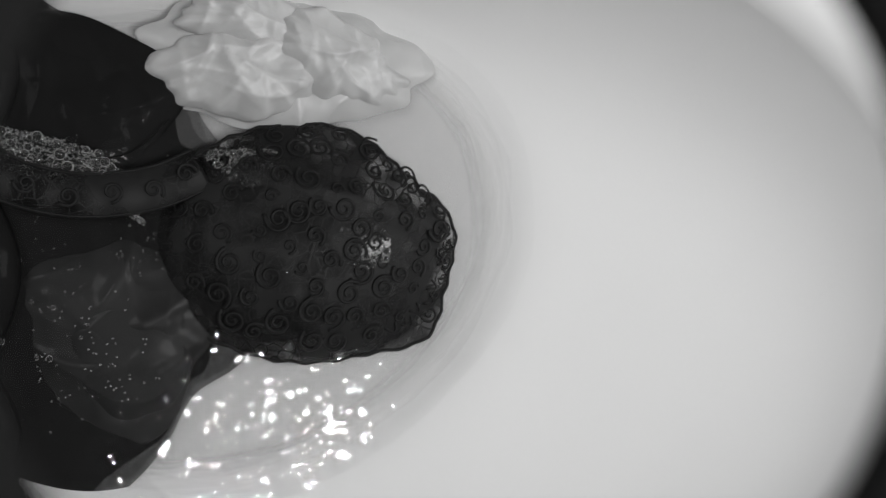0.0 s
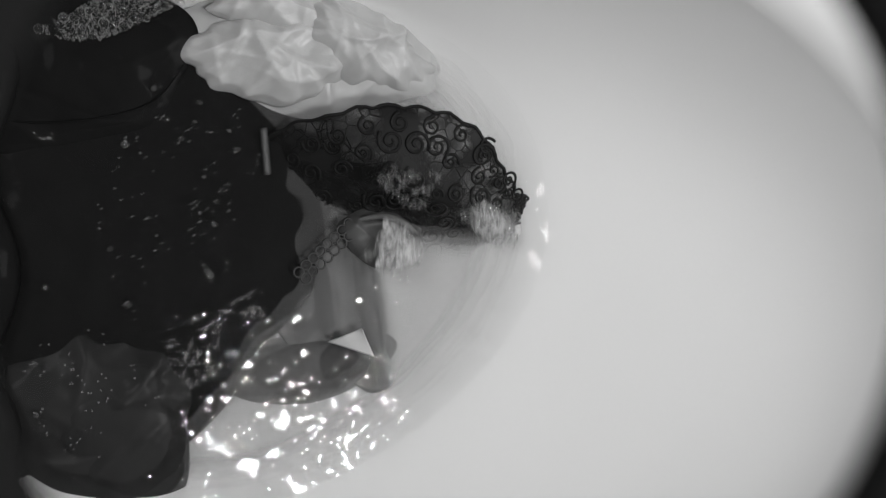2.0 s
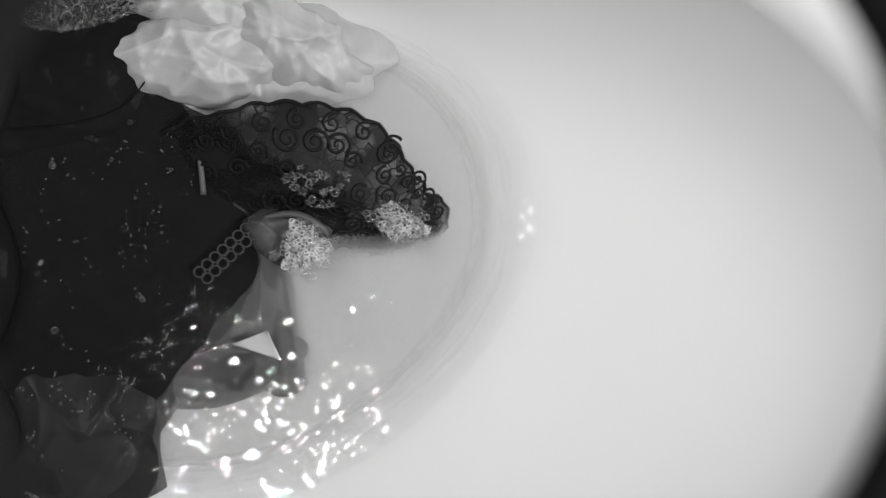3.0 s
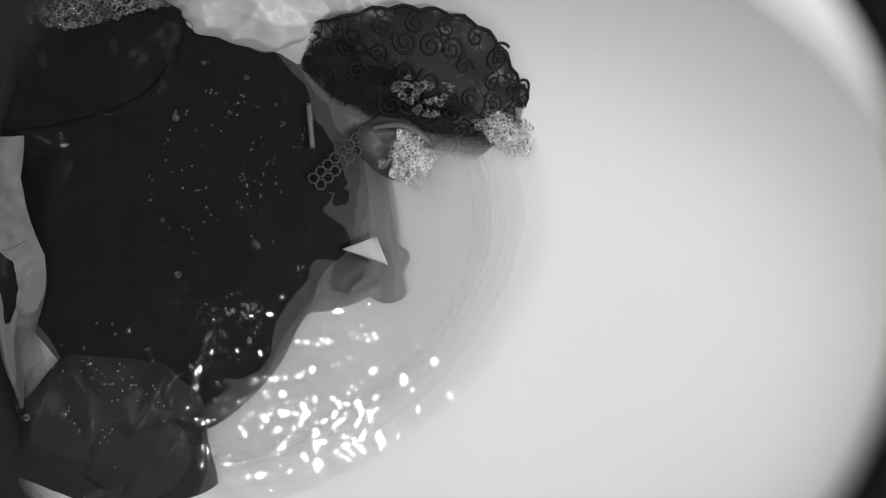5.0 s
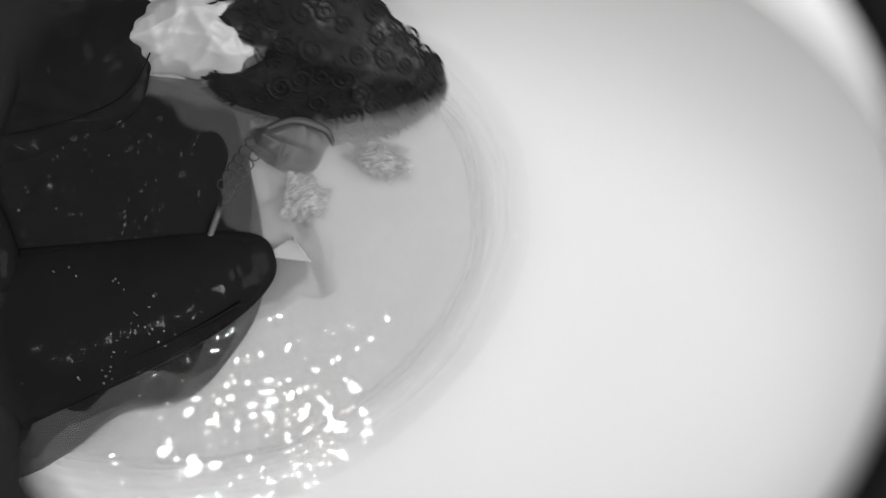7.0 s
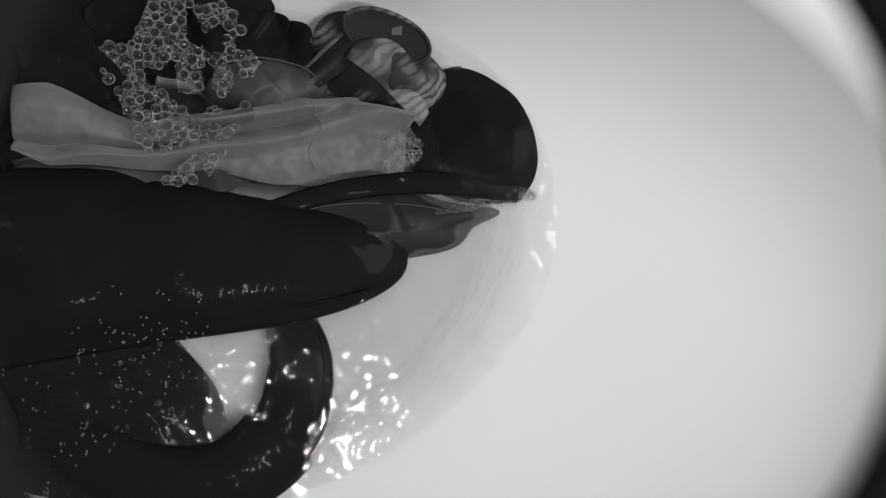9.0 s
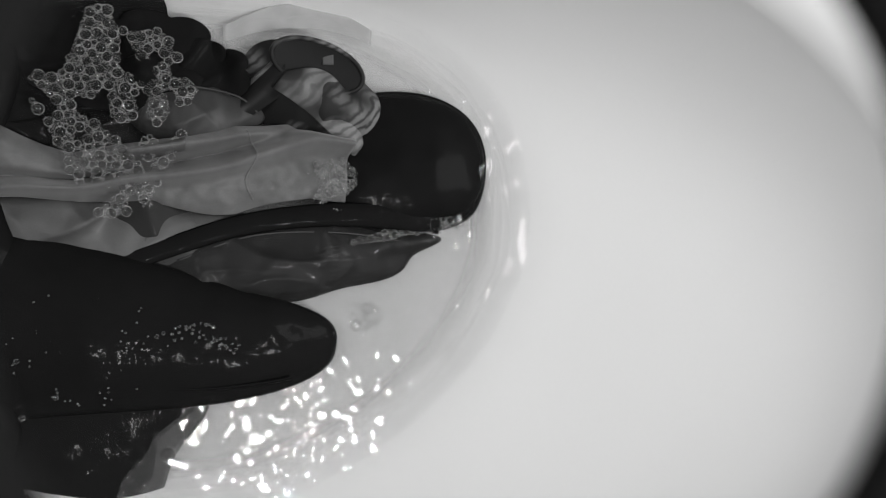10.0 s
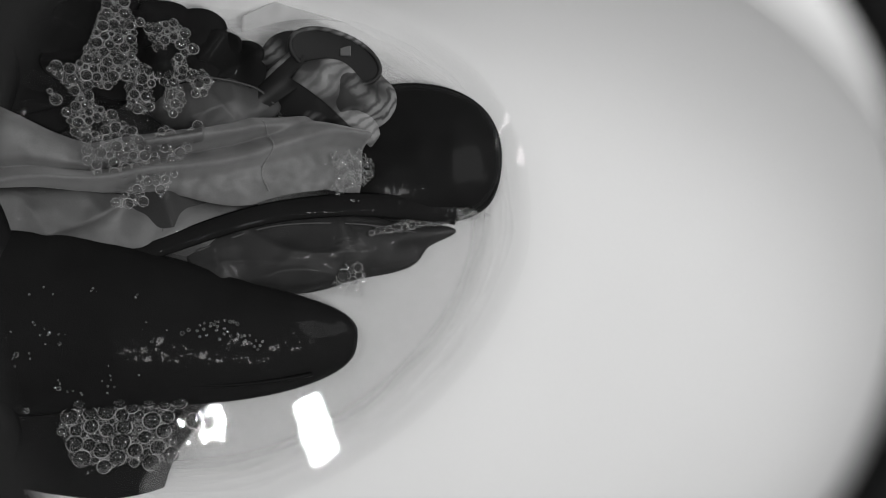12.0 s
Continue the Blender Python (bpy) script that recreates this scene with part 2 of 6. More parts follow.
def bowl_ring(z):
    if z <= 0:
        cx, cy, rx, up, down, nu, nd = WATERLINE
        k = 1 + z * 5.2 if z > -0.03 else 0.30 + 0.544 * math.sqrt(max(0.0, 1 - ((z + 0.03) / -0.171) ** 2.6))
        return wall_ring(cx, cy, rx * k, up * k, down * k, nu, nd, z)
    g = 1 - (1 - z / CREASE_Z) ** 1.65
    return wall_ring(*[a + (b - a) * g for a, b in zip(WATERLINE, CREASE)], z)


def lip_ring(z, out):
    cx, cy, rx, up, down, nu, nd = CREASE
    return wall_ring(cx, cy, rx + out, up + out, down + out, nu, nd, z)


inner = [bowl_ring(z) for z in [-0.20, -0.197, -0.19, -0.18, -0.16, -0.13, -0.10, -0.06, -0.045, -0.034, -0.03, -0.02, -0.01, 0.0, 0.012, 0.025, 0.04, 0.055, 0.07, 0.085, 0.10, 0.115, 0.13, 0.142, 0.153, 0.162, 0.17, 0.176, 0.18]]
for z, out in ((0.186, 0.003), (0.193, 0.008), (0.199, 0.015), (0.203, 0.024), (0.2045, 0.034), (0.203, 0.044), (0.198, 0.054), (0.188, 0.062), (0.170, 0.066), (0.165, 0.060), (-0.05, -0.06), (-0.21, -0.20), (-0.22, -0.21)):
    inner.append(lip_ring(z, out))
tub = part_of("tub", loft(inner, cap=True), ENAMEL)
tagged(tub, "smooth glossy white plastic wash tub with a rolled rim", "wash tub", kind="structure")

# black ring added close before the lens to vignette the view of the tub
port = part_of("vignette_ring", loft([ring_points(z, 0, r, r, 2.0) for z, r in ((0.0, 0.0331), (0.0015, 0.0336), (0.0020, 0.0350), (0.0020, 0.060), (-0.0020, 0.060), (-0.0020, 0.0350), (-0.0015, 0.0336), (0.0, 0.0331))]), RING_BLACK)
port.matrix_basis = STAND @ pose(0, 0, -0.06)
tagged(port, "matt black ring added before the lens as a round vignette", "viewing port", kind="structure")


def box(x0, y0, z0, x1, y1, z1):
    bm = bmesh.new()
    bmesh.ops.create_cube(bm, size=1, matrix=Matrix.LocRotScale(((x0 + x1) / 2, (y0 + y1) / 2, (z0 + z1) / 2), None, (x1 - x0, y1 - y0, z1 - z0)))
    return bm


for name, b, mat in (("floor", (-1.6, -1.8, -0.32, 1.8, 1.6, -0.221), FLOORING), ("ceiling", (-1.6, -1.8, 1.80, 1.8, 1.6, 1.90), PLASTER),
                     ("wall_north", (-1.6, 1.6, -0.22, 1.8, 1.7, 1.798), PLASTER), ("wall_south", (-1.6, -1.9, -0.22, 1.8, -1.8, 1.798), PLASTER),
                     ("wall_east", (1.8, -1.9, -0.22, 1.9, 1.7, 1.798), PLASTER), ("wall_west", (-1.7, -1.9, -0.22, -1.6, 1.7, 1.798), PLASTER)):
    tagged(part(name, box(*b), mat, smooth=False), "plain dim grey room " + name.split("_")[0], name.split("_")[0], kind="structure")

for x, y, turn, hx, hy in ((0.382, -0.526, 19, 0.06, 0.12), (0.095, -0.497, 0, 0.045, 0.06)):
    ceiling_light = thing("ceiling_light", "plain white ceiling lamp housing over the tub", "ceiling lamp", "lamps over the tub")
    ceiling_light.matrix_basis = pose(x, y, 1.80, 0, 0, turn)
    part("frame", box(-hx, -hy, -0.025, hx, hy, -0.002), LAMP_FRAME, ceiling_light, smooth=False)


# ---- the water: a round of ripples, rough on one side and calmer on the other ----
def water_round(radius, res):
    g = np.linspace(-1, 1, res)
    a, b = np.meshgrid(g, g, indexing="ij")
    x, y = a * np.sqrt(1 - b * b / 2) * radius, b * np.sqrt(1 - a * a / 2) * radius
    rng = np.random.RandomState(4)
    ang = np.arctan2(y, x)
    rough = 0.5 + 0.5 * np.cos(ang + 1.9)
    z = np.zeros_like(x)
    for length, steep, count in ((0.090, 0.012, 8), (0.045, 0.024, 12), (0.026, 0.036, 16), (0.015, 0.040, 18), (0.009, 0.018, 16)):
        for i in range(count):
            l = length * rng.uniform(0.75, 1.3)
            d = rng.uniform(0, 2 * np.pi)
            k = 2 * np.pi / l
            amp = steep / k / math.sqrt(count) * 1.6
            bend = 0.25 * np.sin(k * 0.31 * (x * np.sin(d * 3) + y * np.cos(d * 3)) + i)
            z += amp * np.sin(k * (x * np.cos(d) + y * np.sin(d)) + 6.0 * bend + rng.uniform(0, 6.28))
    patch = 0.78 + 0.22 * np.sin(x * 38 + 1.0) * np.sin(y * 33 + 0.4)
    stir = np.clip((rough - 0.06) / 0.55, 0, 1)
    z *= (0.022 + stir * stir * (3 - 2 * stir)) * patch
    i = np.arange(res * res).reshape(res, res)
    q = np.stack([i[:-1, :-1], i[1:, :-1], i[1:, 1:], i[:-1, 1:]], -1).reshape(-1, 4)
    return mesh_of("water", np.stack([x, y, z], -1).reshape(-1, 3), q)


water = part_of("water", water_round(0.31, 460), WATER)
tagged(water, "cloudy grey soap water with ripples", "water", kind="structure")


def drifting_sheet(seed, z, r, res=48):
    """A thin sheet of cloudiness that rises and falls softly."""
    g = np.linspace(-1, 1, res)
    verts = []
    for a in g:
        for b in g:
            x, y, _, _ = disc(a, b)
            verts.append((x * r, y * r, z + 0.0040 * noise.noise(Vector((x * r * 22, y * r * 22, seed * 3.7))) + 0.0008 * noise.noise(Vector((x * r * 70, y * r * 70, seed)))))
    i = np.arange(res * res).reshape(res, res)
    return mesh_of("milk", verts, np.stack([i[:-1, :-1], i[1:, :-1], i[1:, 1:], i[:-1, 1:]], -1).reshape(-1, 4))


THIN_MILK, MILK, THICK_MILK = watery("thin_cloudy_water", 0.06, False), watery("cloudy_water", 0.26, False), watery("thick_cloudy_water", 0.85, False)
for k in range(13):
    part_of("milky_depth", drifting_sheet(k, -0.0110 - 0.0026 * k, 0.31), THIN_MILK if k < 6 else MILK if k < 12 else THICK_MILK, water, "milky depth of the soap water")


# ---- garments ----
def lace_scroll(turns=1.6, size=0.009, radius=0.0009):
    pts = []
    for i in range(26):
        t = i / 25
        r = size * (1 - 0.86 * t)
        a = turns * 2 * math.pi * t
        pts.append((r * math.cos(a), r * math.sin(a), 0))
    tail = [(size * 0.95, -size * 0.6, 0), (size * 1.02, -size * 0.3, 0)]
    return tube(tail + pts, lambda f: radius * (1.1 - 0.4 * f), sides=5, flat=0.4)


def make_lace_cup():
    cup = thing("lace_bra_cup", "black lace bra cup with scroll pattern and scalloped edge, wet", "bra")

    def surf(x, y):
        r2 = (x / 0.125) ** 2 + (y / 0.100) ** 2
        dome = 0.034 * max(0.0, 1 - r2) ** 0.7
        return dome + 0.004 * (wrinkle(x, y, 26, 3.1) - 0.5) * min(1, max(0, 1.3 - r2)) + 0.006 * math.exp(-((y - 0.045 + 0.3 * x) / 0.014) ** 2)

    def edge(ang):
        return 1 + 0.15 * math.exp(-((ang + 0.80) / 0.28) ** 2) - 0.15 * math.exp(-((ang - 0.80) / 0.40) ** 2) - 0.05 * math.exp(-((ang - 0.55) / 0.08) ** 2) + 0.012 * math.sin(ang * 30) + 0.10 * math.exp(-((abs(ang) - 2.9) / 0.5) ** 2)

    def shape(a, b):
        x, y, r, ang = disc(a, b)
        e = edge(ang)
        X, Y = x * e * 0.125, y * e * 0.100
        return (X, Y, surf(X, Y))

    part_of("net_panel", sheet(shape, 70, 0.0008), NET, cup, "black net with dense floral figure")
    def backing(a, b):
        x, y, r, ang = disc(a, b)
        X, Y = -0.036 + x * 0.074, -0.018 + y * 0.064
        return (X, Y, surf(X, Y) - 0.0045 - 0.004 * r * r)

    part_of("lining", sheet(backing, 40, 0.0008), CHARCOAL, cup, "plain charcoal lining")
    rim = []
    for i in range(120):
        t = 2 * math.pi * i / 120
        e = edge(math.atan2(math.sin(t), math.cos(t)))
        X, Y = math.cos(t) * e * 0.125, math.sin(t) * e * 0.100
        rim.append((X, Y, surf(X, Y)))
    part_of("edge_cord", tube(rim, 0.0016, closed=True), THREAD, cup)
    big, mid, small = lace_scroll(1.7, 0.0105, 0.0015), lace_scroll(1.5, 0.0078, 0.0013), lace_scroll(1.3, 0.0055, 0.0010)
    rng = random.Random(7)

    def put(me, x, y, turn, lift=0.0012):
        z = surf(x, y)
        n = Vector((surf(x - 0.003, y) - surf(x + 0.003, y), surf(x, y - 0.003) - surf(x, y + 0.003), 0.006)).normalized()
        ob = part_of("lace_scroll", me, THREAD, cup)
        ob.matrix_basis = Matrix.Translation((x, y, z + lift)) @ n.to_track_quat("Z", "Y").to_matrix().to_4x4() @ pose(0, 0, 0, 0, 0, turn)

    for i in range(8):
        t = 1.15 + i * 0.24
        put(mid, 0.114 * math.cos(t), 0.091 * math.sin(t), math.degrees(t) + 200)
    for i in range(12):
        t = -0.65 + i * 0.16
        e = edge(t) * 0.93
        put(small if i % 3 else mid, 0.125 * e * math.cos(t), 0.100 * e * math.sin(t), math.degrees(t) + rng.uniform(60, 200))
    placed = []
    for i in range(700):
        x, y = rng.uniform(-0.10, 0.11), rng.uniform(-0.085, 0.08)
        if (x / 0.115) ** 2 + (y / 0.09) ** 2 > 0.9 or any(math.hypot(x - p, y - q) < 0.0165 for p, q in placed):
            continue
        placed.append((x, y))
        put(rng.choice((big, mid, mid, small)), x, y, rng.uniform(0, 360))
    # leaf veins: small arched cords near the lower edge
    for i in range(9):
        t = -0.95 + i * 0.13
        r = 0.86 + 0.05 * (i % 2)
        arc = [(0.125 * (r + 0.07 * math.sin(math.pi * k / 6)) * math.cos(t + 0.1 * (k / 6 - 0.5)), 0.1 * (r + 0.07 * math.sin(math.pi * k / 6)) * math.sin(t + 0.1 * (k / 6 - 0.5)), 0) for k in range(7)]
        part_of("lace_arc", tube([(x, y, surf(x, y) + 0.001) for x, y, _ in arc], 0.0011, sides=5), THREAD, cup)
    return cup


lace_cup = make_lace_cup()


def draped(seed, count, span, amp):
    """Cloth relief: curved folds, each steep on one side and soft on the other."""
    rng = random.Random(seed)
    lines = [(rng.uniform(-span, span), rng.uniform(-span, span) * 0.7, rng.uniform(0, math.pi), rng.uniform(0.25, 0.6) * span, rng.uniform(0.003, 0.007), rng.uniform(0.010, 0.024), rng.uniform(0.4, 1.0), rng.uniform(-9, 9)) for _ in range(count)]

    def relief(x, y):
        h = 0.0
        for px, py, t, reach, steep, soft, size, bow in lines:
            c, n = math.cos(t), math.sin(t)
            u, v = (x - px) * c + (y - py) * n, -(x - px) * n + (y - py) * c
            v += bow * u * u + 0.002 * math.sin(u * 60 + px * 90)
            w = math.exp(-(u / reach) ** 2)
            h += size * w * (math.exp(v / steep) if v < 0 else math.exp(-v / soft))
        return amp * h
    return relief


def make_crumple(seed, amp, span):
    folds = draped(int(seed * 10), 14, span, amp * 0.6)
    return lambda x, y: folds(x, y) + amp * (0.30 * wrinkle(x, y, 16, seed, 2.0) + 0.12 * noise.noise(Vector((x * 60, y * 60, seed))))


def make_blob(name, label, category, rx, ry, mat, seed, amp, edge, dome=0.01, res=70, piece="body", power=2.0):
    """A wet cloth lying folded on the water, with a softly rounded outline."""
    ob = thing(name, label, category)
    crumple = make_crumple(seed, amp, max(rx, ry))

    def shape(a, b):
        x, y, r, ang = disc(a, b)
        e = edge(ang)
        X, Y = x * e * rx, y * e * ry
        return (X, Y, dome * (1 - r ** power) + crumple(X, Y) * (1 - 0.75 * r ** 4) - 0.004 * r ** 6)

    part_of(piece, sheet(shape, res), mat, ob)
    return ob


def make_white():
    ob = make_blob("white_satin_garment", "crumpled white satin garment floating on the suds", "garment", 0.118, 0.056, WHITE_SATIN, 2.3, 0.013,
                   lambda t: 1 + 0.07 * math.sin(3 * t + 1) + 0.05 * math.sin(7 * t) + 0.03 * math.sin(13 * t + 2), dome=0.004, res=150)
    folds = draped(77, 34, 0.075, 0.0075)
    for k, (cx, cy, sx, sy, turn, z) in enumerate(((-0.035, -0.012, 0.075, 0.034, 6, 0.004), (0.035, 0.004, 0.062, 0.034, -14, 0.006), (-0.015, 0.026, 0.070, 0.024, -4, 0.006))):
        def layer(a, b, k=k, sx=sx, sy=sy):
            x, y, r, ang = disc(a, b)
            e = 1 + 0.09 * math.sin(3 * ang + 2 * k) + 0.05 * math.sin(7 * ang + k) + 0.03 * math.sin(15 * ang)
            X, Y = x * e * sx, y * e * sy
            return (X, Y, 0.007 * (1 - r * r) + folds(X + 0.03 * k, Y - 0.02 * k) * (1 - 0.5 * r ** 4) + 0.0035 * wrinkle(X, Y, 48, k + 4.2, 2.0) + 0.0010 * noise.noise(Vector((X * 120, Y * 120, k))) - 0.006 * r ** 5)
        la = part_of("layer", sheet(layer, 80), WHITE_SATIN, ob)
        la.matrix_basis = pose(cx, cy, z, 0, 0, turn)
    for cx, cy, turn in ((-0.005, -0.030, 10), (-0.075, -0.020, -15), (0.055, -0.012, 40)):
        tri = [(0.007 * math.cos(q), 0.007 * math.sin(q), 0) for q in (0.52, 2.62, 4.71)]
        mo = part_of("embroidery", tube([Vector(tri[i // 6 % 3]).lerp(Vector(tri[(i // 6 + 1) % 3]), (i % 6) / 6) for i in range(18)], 0.0004, closed=True, sides=5), PALE, ob, "raised triangular embroidery")
        mo.matrix_basis = pose(cx, cy, 0.0125, 12, 0, turn)
    return ob


white_garment = make_white()


def corner(ang, at, amount, wide):
    d = (ang - at + math.pi) % (2 * math.pi) - math.pi
    return amount * math.exp(-(d / wide) ** 2)


black_garment = make_blob("black_jersey_garment", "large soaked black jersey garment at the tub's side", "garment", 0.150, 0.172, BLACK, 5.2, 0.004,
                          lambda t: 1 + corner(t, 1.13, 0.12, 0.16) - corner(t, 0.72, 0.05, 0.22) - corner(t, -0.80, 0.20, 0.40) - corner(t, 1.65, 0.06, 0.25) + corner(t, -1.7, 0.07, 0.4) + 0.012 * math.sin(11 * t), dome=0.005, res=90, power=4.0)
boning = part_of("boning_strip", sheet(lambda a, b: (a * 0.0019, b * 0.0190, 0.0010 * (1 - a * a)), 12, 0.0012), BONE, black_garment, "pale ribbed plastic boning strip")
boning.matrix_basis = pose(0.088, 0.066, 0.0105, 0, 0, 5)

grey_wrap = make_blob("dark_grey_garment", "dark grey garment with soft folds under the water", "garment", 0.075, 0.085, CHARCOAL, 8.4, 0.008,
                      lambda t: 1 + 0.08 * math.sin(3 * t) + 0.05 * math.sin(5 * t + 1), dome=0.006, res=80)

WRAP_FOLDS = draped(41, 9, 0.05, 0.004)
part_of("overlap", sheet(lambda a, b: (0.010 + disc(a, b)[0] * 0.048, -0.012 + disc(a, b)[1] * 0.060, 0.012 - 0.012 * disc(a, b)[2] ** 3 + WRAP_FOLDS(disc(a, b)[0] * 0.048, disc(a, b)[1] * 0.060)), 50), CHARCOAL, grey_wrap)


CURL_FOLDS = draped(19, 9, 0.030, 0.0075)


def make_ribbon():
    ob = thing("grey_satin_ribbon", "grey satin shoulder strap with a curl and folded white tag", "strap")

    def fall(a, b):
        x, y, r, ang = disc(a, b)
        X, Y = x * 0.062 * (1 + 0.05 * math.sin(2 * ang + 0.5) + 0.03 * math.sin(5 * ang)), y * 0.078 * (1 + 0.06 * math.sin(3 * ang) + 0.05 * math.sin(7 * ang))
        X = X * (1.05 - 0.35 * y) + 0.006 * math.sin(Y * 70) + 0.004 * math.sin(Y * 150 + 1)
        folds = 0.003 * math.sin(X * 170 + 0.3 * math.sin(Y * 40)) * math.exp(-((X + 0.005) / 0.03) ** 2)
        return (X - 0.012 - 0.15 * Y, Y - 0.010, folds * 0.7 - 0.009 - 1.1 * max(0.0, X - 0.018) - 0.002 * r ** 4)

    part_of("strap_fall", sheet(fall, 50), SLATE, ob)

    def curl(a, b):
        x, y, r, ang = disc(a, b)
        X, Y = x * 0.036 * (1 + 0.15 * math.sin(3 * ang)), y * 0.026 * (1 + 0.12 * math.sin(4 * ang + 1))
        return (X + 0.008, Y + 0.040, 0.004 * (1 - r * r) + CURL_FOLDS(X, Y) - 0.004 * r ** 4)

    part_of("strap_curl", sheet(curl, 60), MID_GREY, ob)
    part_of("rolled_edge", tube(spline([(-0.018, 0.052, 0.008), (0.010, 0.056, 0.013), (0.034, 0.044, 0.012), (0.040, 0.030, 0.006)], 30), lambda f: 0.0035 * (0.4 + 0.6 * math.sin(math.pi * f)), sides=8, flat=0.6), MID_GREY, ob)

    def tail(a, b):
        x, y, r, ang = disc(a, b)
        X, Y = x * 0.076 * (1 + 0.03 * math.sin(5 * ang)), y * 0.030 * (1 + 0.08 * math.sin(3 * ang))
        return (X - 0.050, Y - 0.070 + 0.12 * X, 0.004 * (1 - r * r) + 0.005 * wrinkle(X, Y, 35, 8.8, 2.0) - 0.011 - 0.007 * r ** 4)

    part_of("strap_end", sheet(tail, 40), SLATE, ob)
    loop_mesh = tube([(0.0042 * math.cos(2 * math.pi * i / 14), 0.0042 * math.sin(2 * math.pi * i / 14), 0) for i in range(14)], 0.0009, closed=True, sides=5)
    for i in range(16):
        k = i // 2
        pl = part_of("picot_loop", loop_mesh, SLATE, ob)
        pl.matrix_basis = pose(-0.022 - 0.0060 * k + 0.006 * (i % 2), 0.050 - 0.0058 * k - 0.005 * (i % 2), 0.008, 0, 0, 0)
    tag = part_of("tag", sheet(lambda a, b: ((a - 0.12) * 0.021 * (1 - b) * 0.62, b * 0.012, 0.002 * a), 14), PALE, ob, "folded white fabric tag")
    tag.matrix_basis = pose(-0.014, -0.048, 0.008, 14, 0, -18) @ Matrix.Diagonal((0.8, 0.8, 1, 1))
    return ob


ribbon = make_ribbon()


def strip(name, label, category, mat, x0, x1, mid, half, height, res=80, piece="body", thick=0.0012):
    """A long cloth: mid(f) is its centre line, half(f) its half width, height(x, y, f, v) its relief."""
    ob = thing(name, label, category)

    def shape(a, b):
        f = (a + 1) / 2
        x = x0 + (x1 - x0) * f
        y = mid(f) + half(f) * b
        return (x, y, height(x, y, f, b))

    part_of(piece, sheet(shape, res, thick), mat, ob)
    return ob


def round_end(f, at=0.82):
    return math.sqrt(max(0.0, 1 - ((f - at) / (1 - at)) ** 2)) if f > at else 1.0


def make_black_cup():
    ob = thing("black_bra_cup", "smooth black moulded bra cup with bound edge, wet", "bra")
    n = 2.25

    def surf(x, y):
        r2 = (abs(x) / 0.075) ** n + (abs(y) / 0.060) ** n
        return 0.015 * max(0, 1 - r2) ** 0.6 + 0.0012 * noise.noise(Vector((x * 40, y * 40, 1.2)))

    def shape(a, b):
        x, y, r, ang = disc(a, b)
        c, s = abs(math.cos(ang)), abs(math.sin(ang))
        e = (c ** n + s ** n) ** (-1 / n) * (1 + corner(ang, -0.75, 0.05, 0.3))
        X, Y = x * e * 0.075, y * e * 0.060
        return (X, Y, surf(X, Y))

    part_of("moulded_shell", sheet(shape, 60), BLACK_SATIN, ob)
    rim = []
    for i in range(100):
        t = 2 * math.pi * i / 100
        ang = math.atan2(math.sin(t), math.cos(t))
        e = (abs(math.cos(t)) ** n + abs(math.sin(t)) ** n) ** (-1 / n) * (1 + corner(ang, -0.75, 0.05, 0.3))
        X, Y = math.cos(t) * e * 0.075, math.sin(t) * e * 0.060
        rim.append((X, Y, surf(X, Y)))
    part_of("bound_edge", tube(rim, 0.0022, closed=True), BLACK, ob)
    wing = spline([(0.03, -0.050, 0.006), (-0.03, -0.046, 0.010), (-0.085, -0.047, 0.010), (-0.15, -0.058, 0.008), (-0.235, -0.088, 0.006)], 50)
    part_of("underband", tube(wing, lambda f: 0.0115 * (1 - 0.35 * f), sides=10, flat=0.2), BLACK, ob)
    return ob


black_cup = make_black_cup()


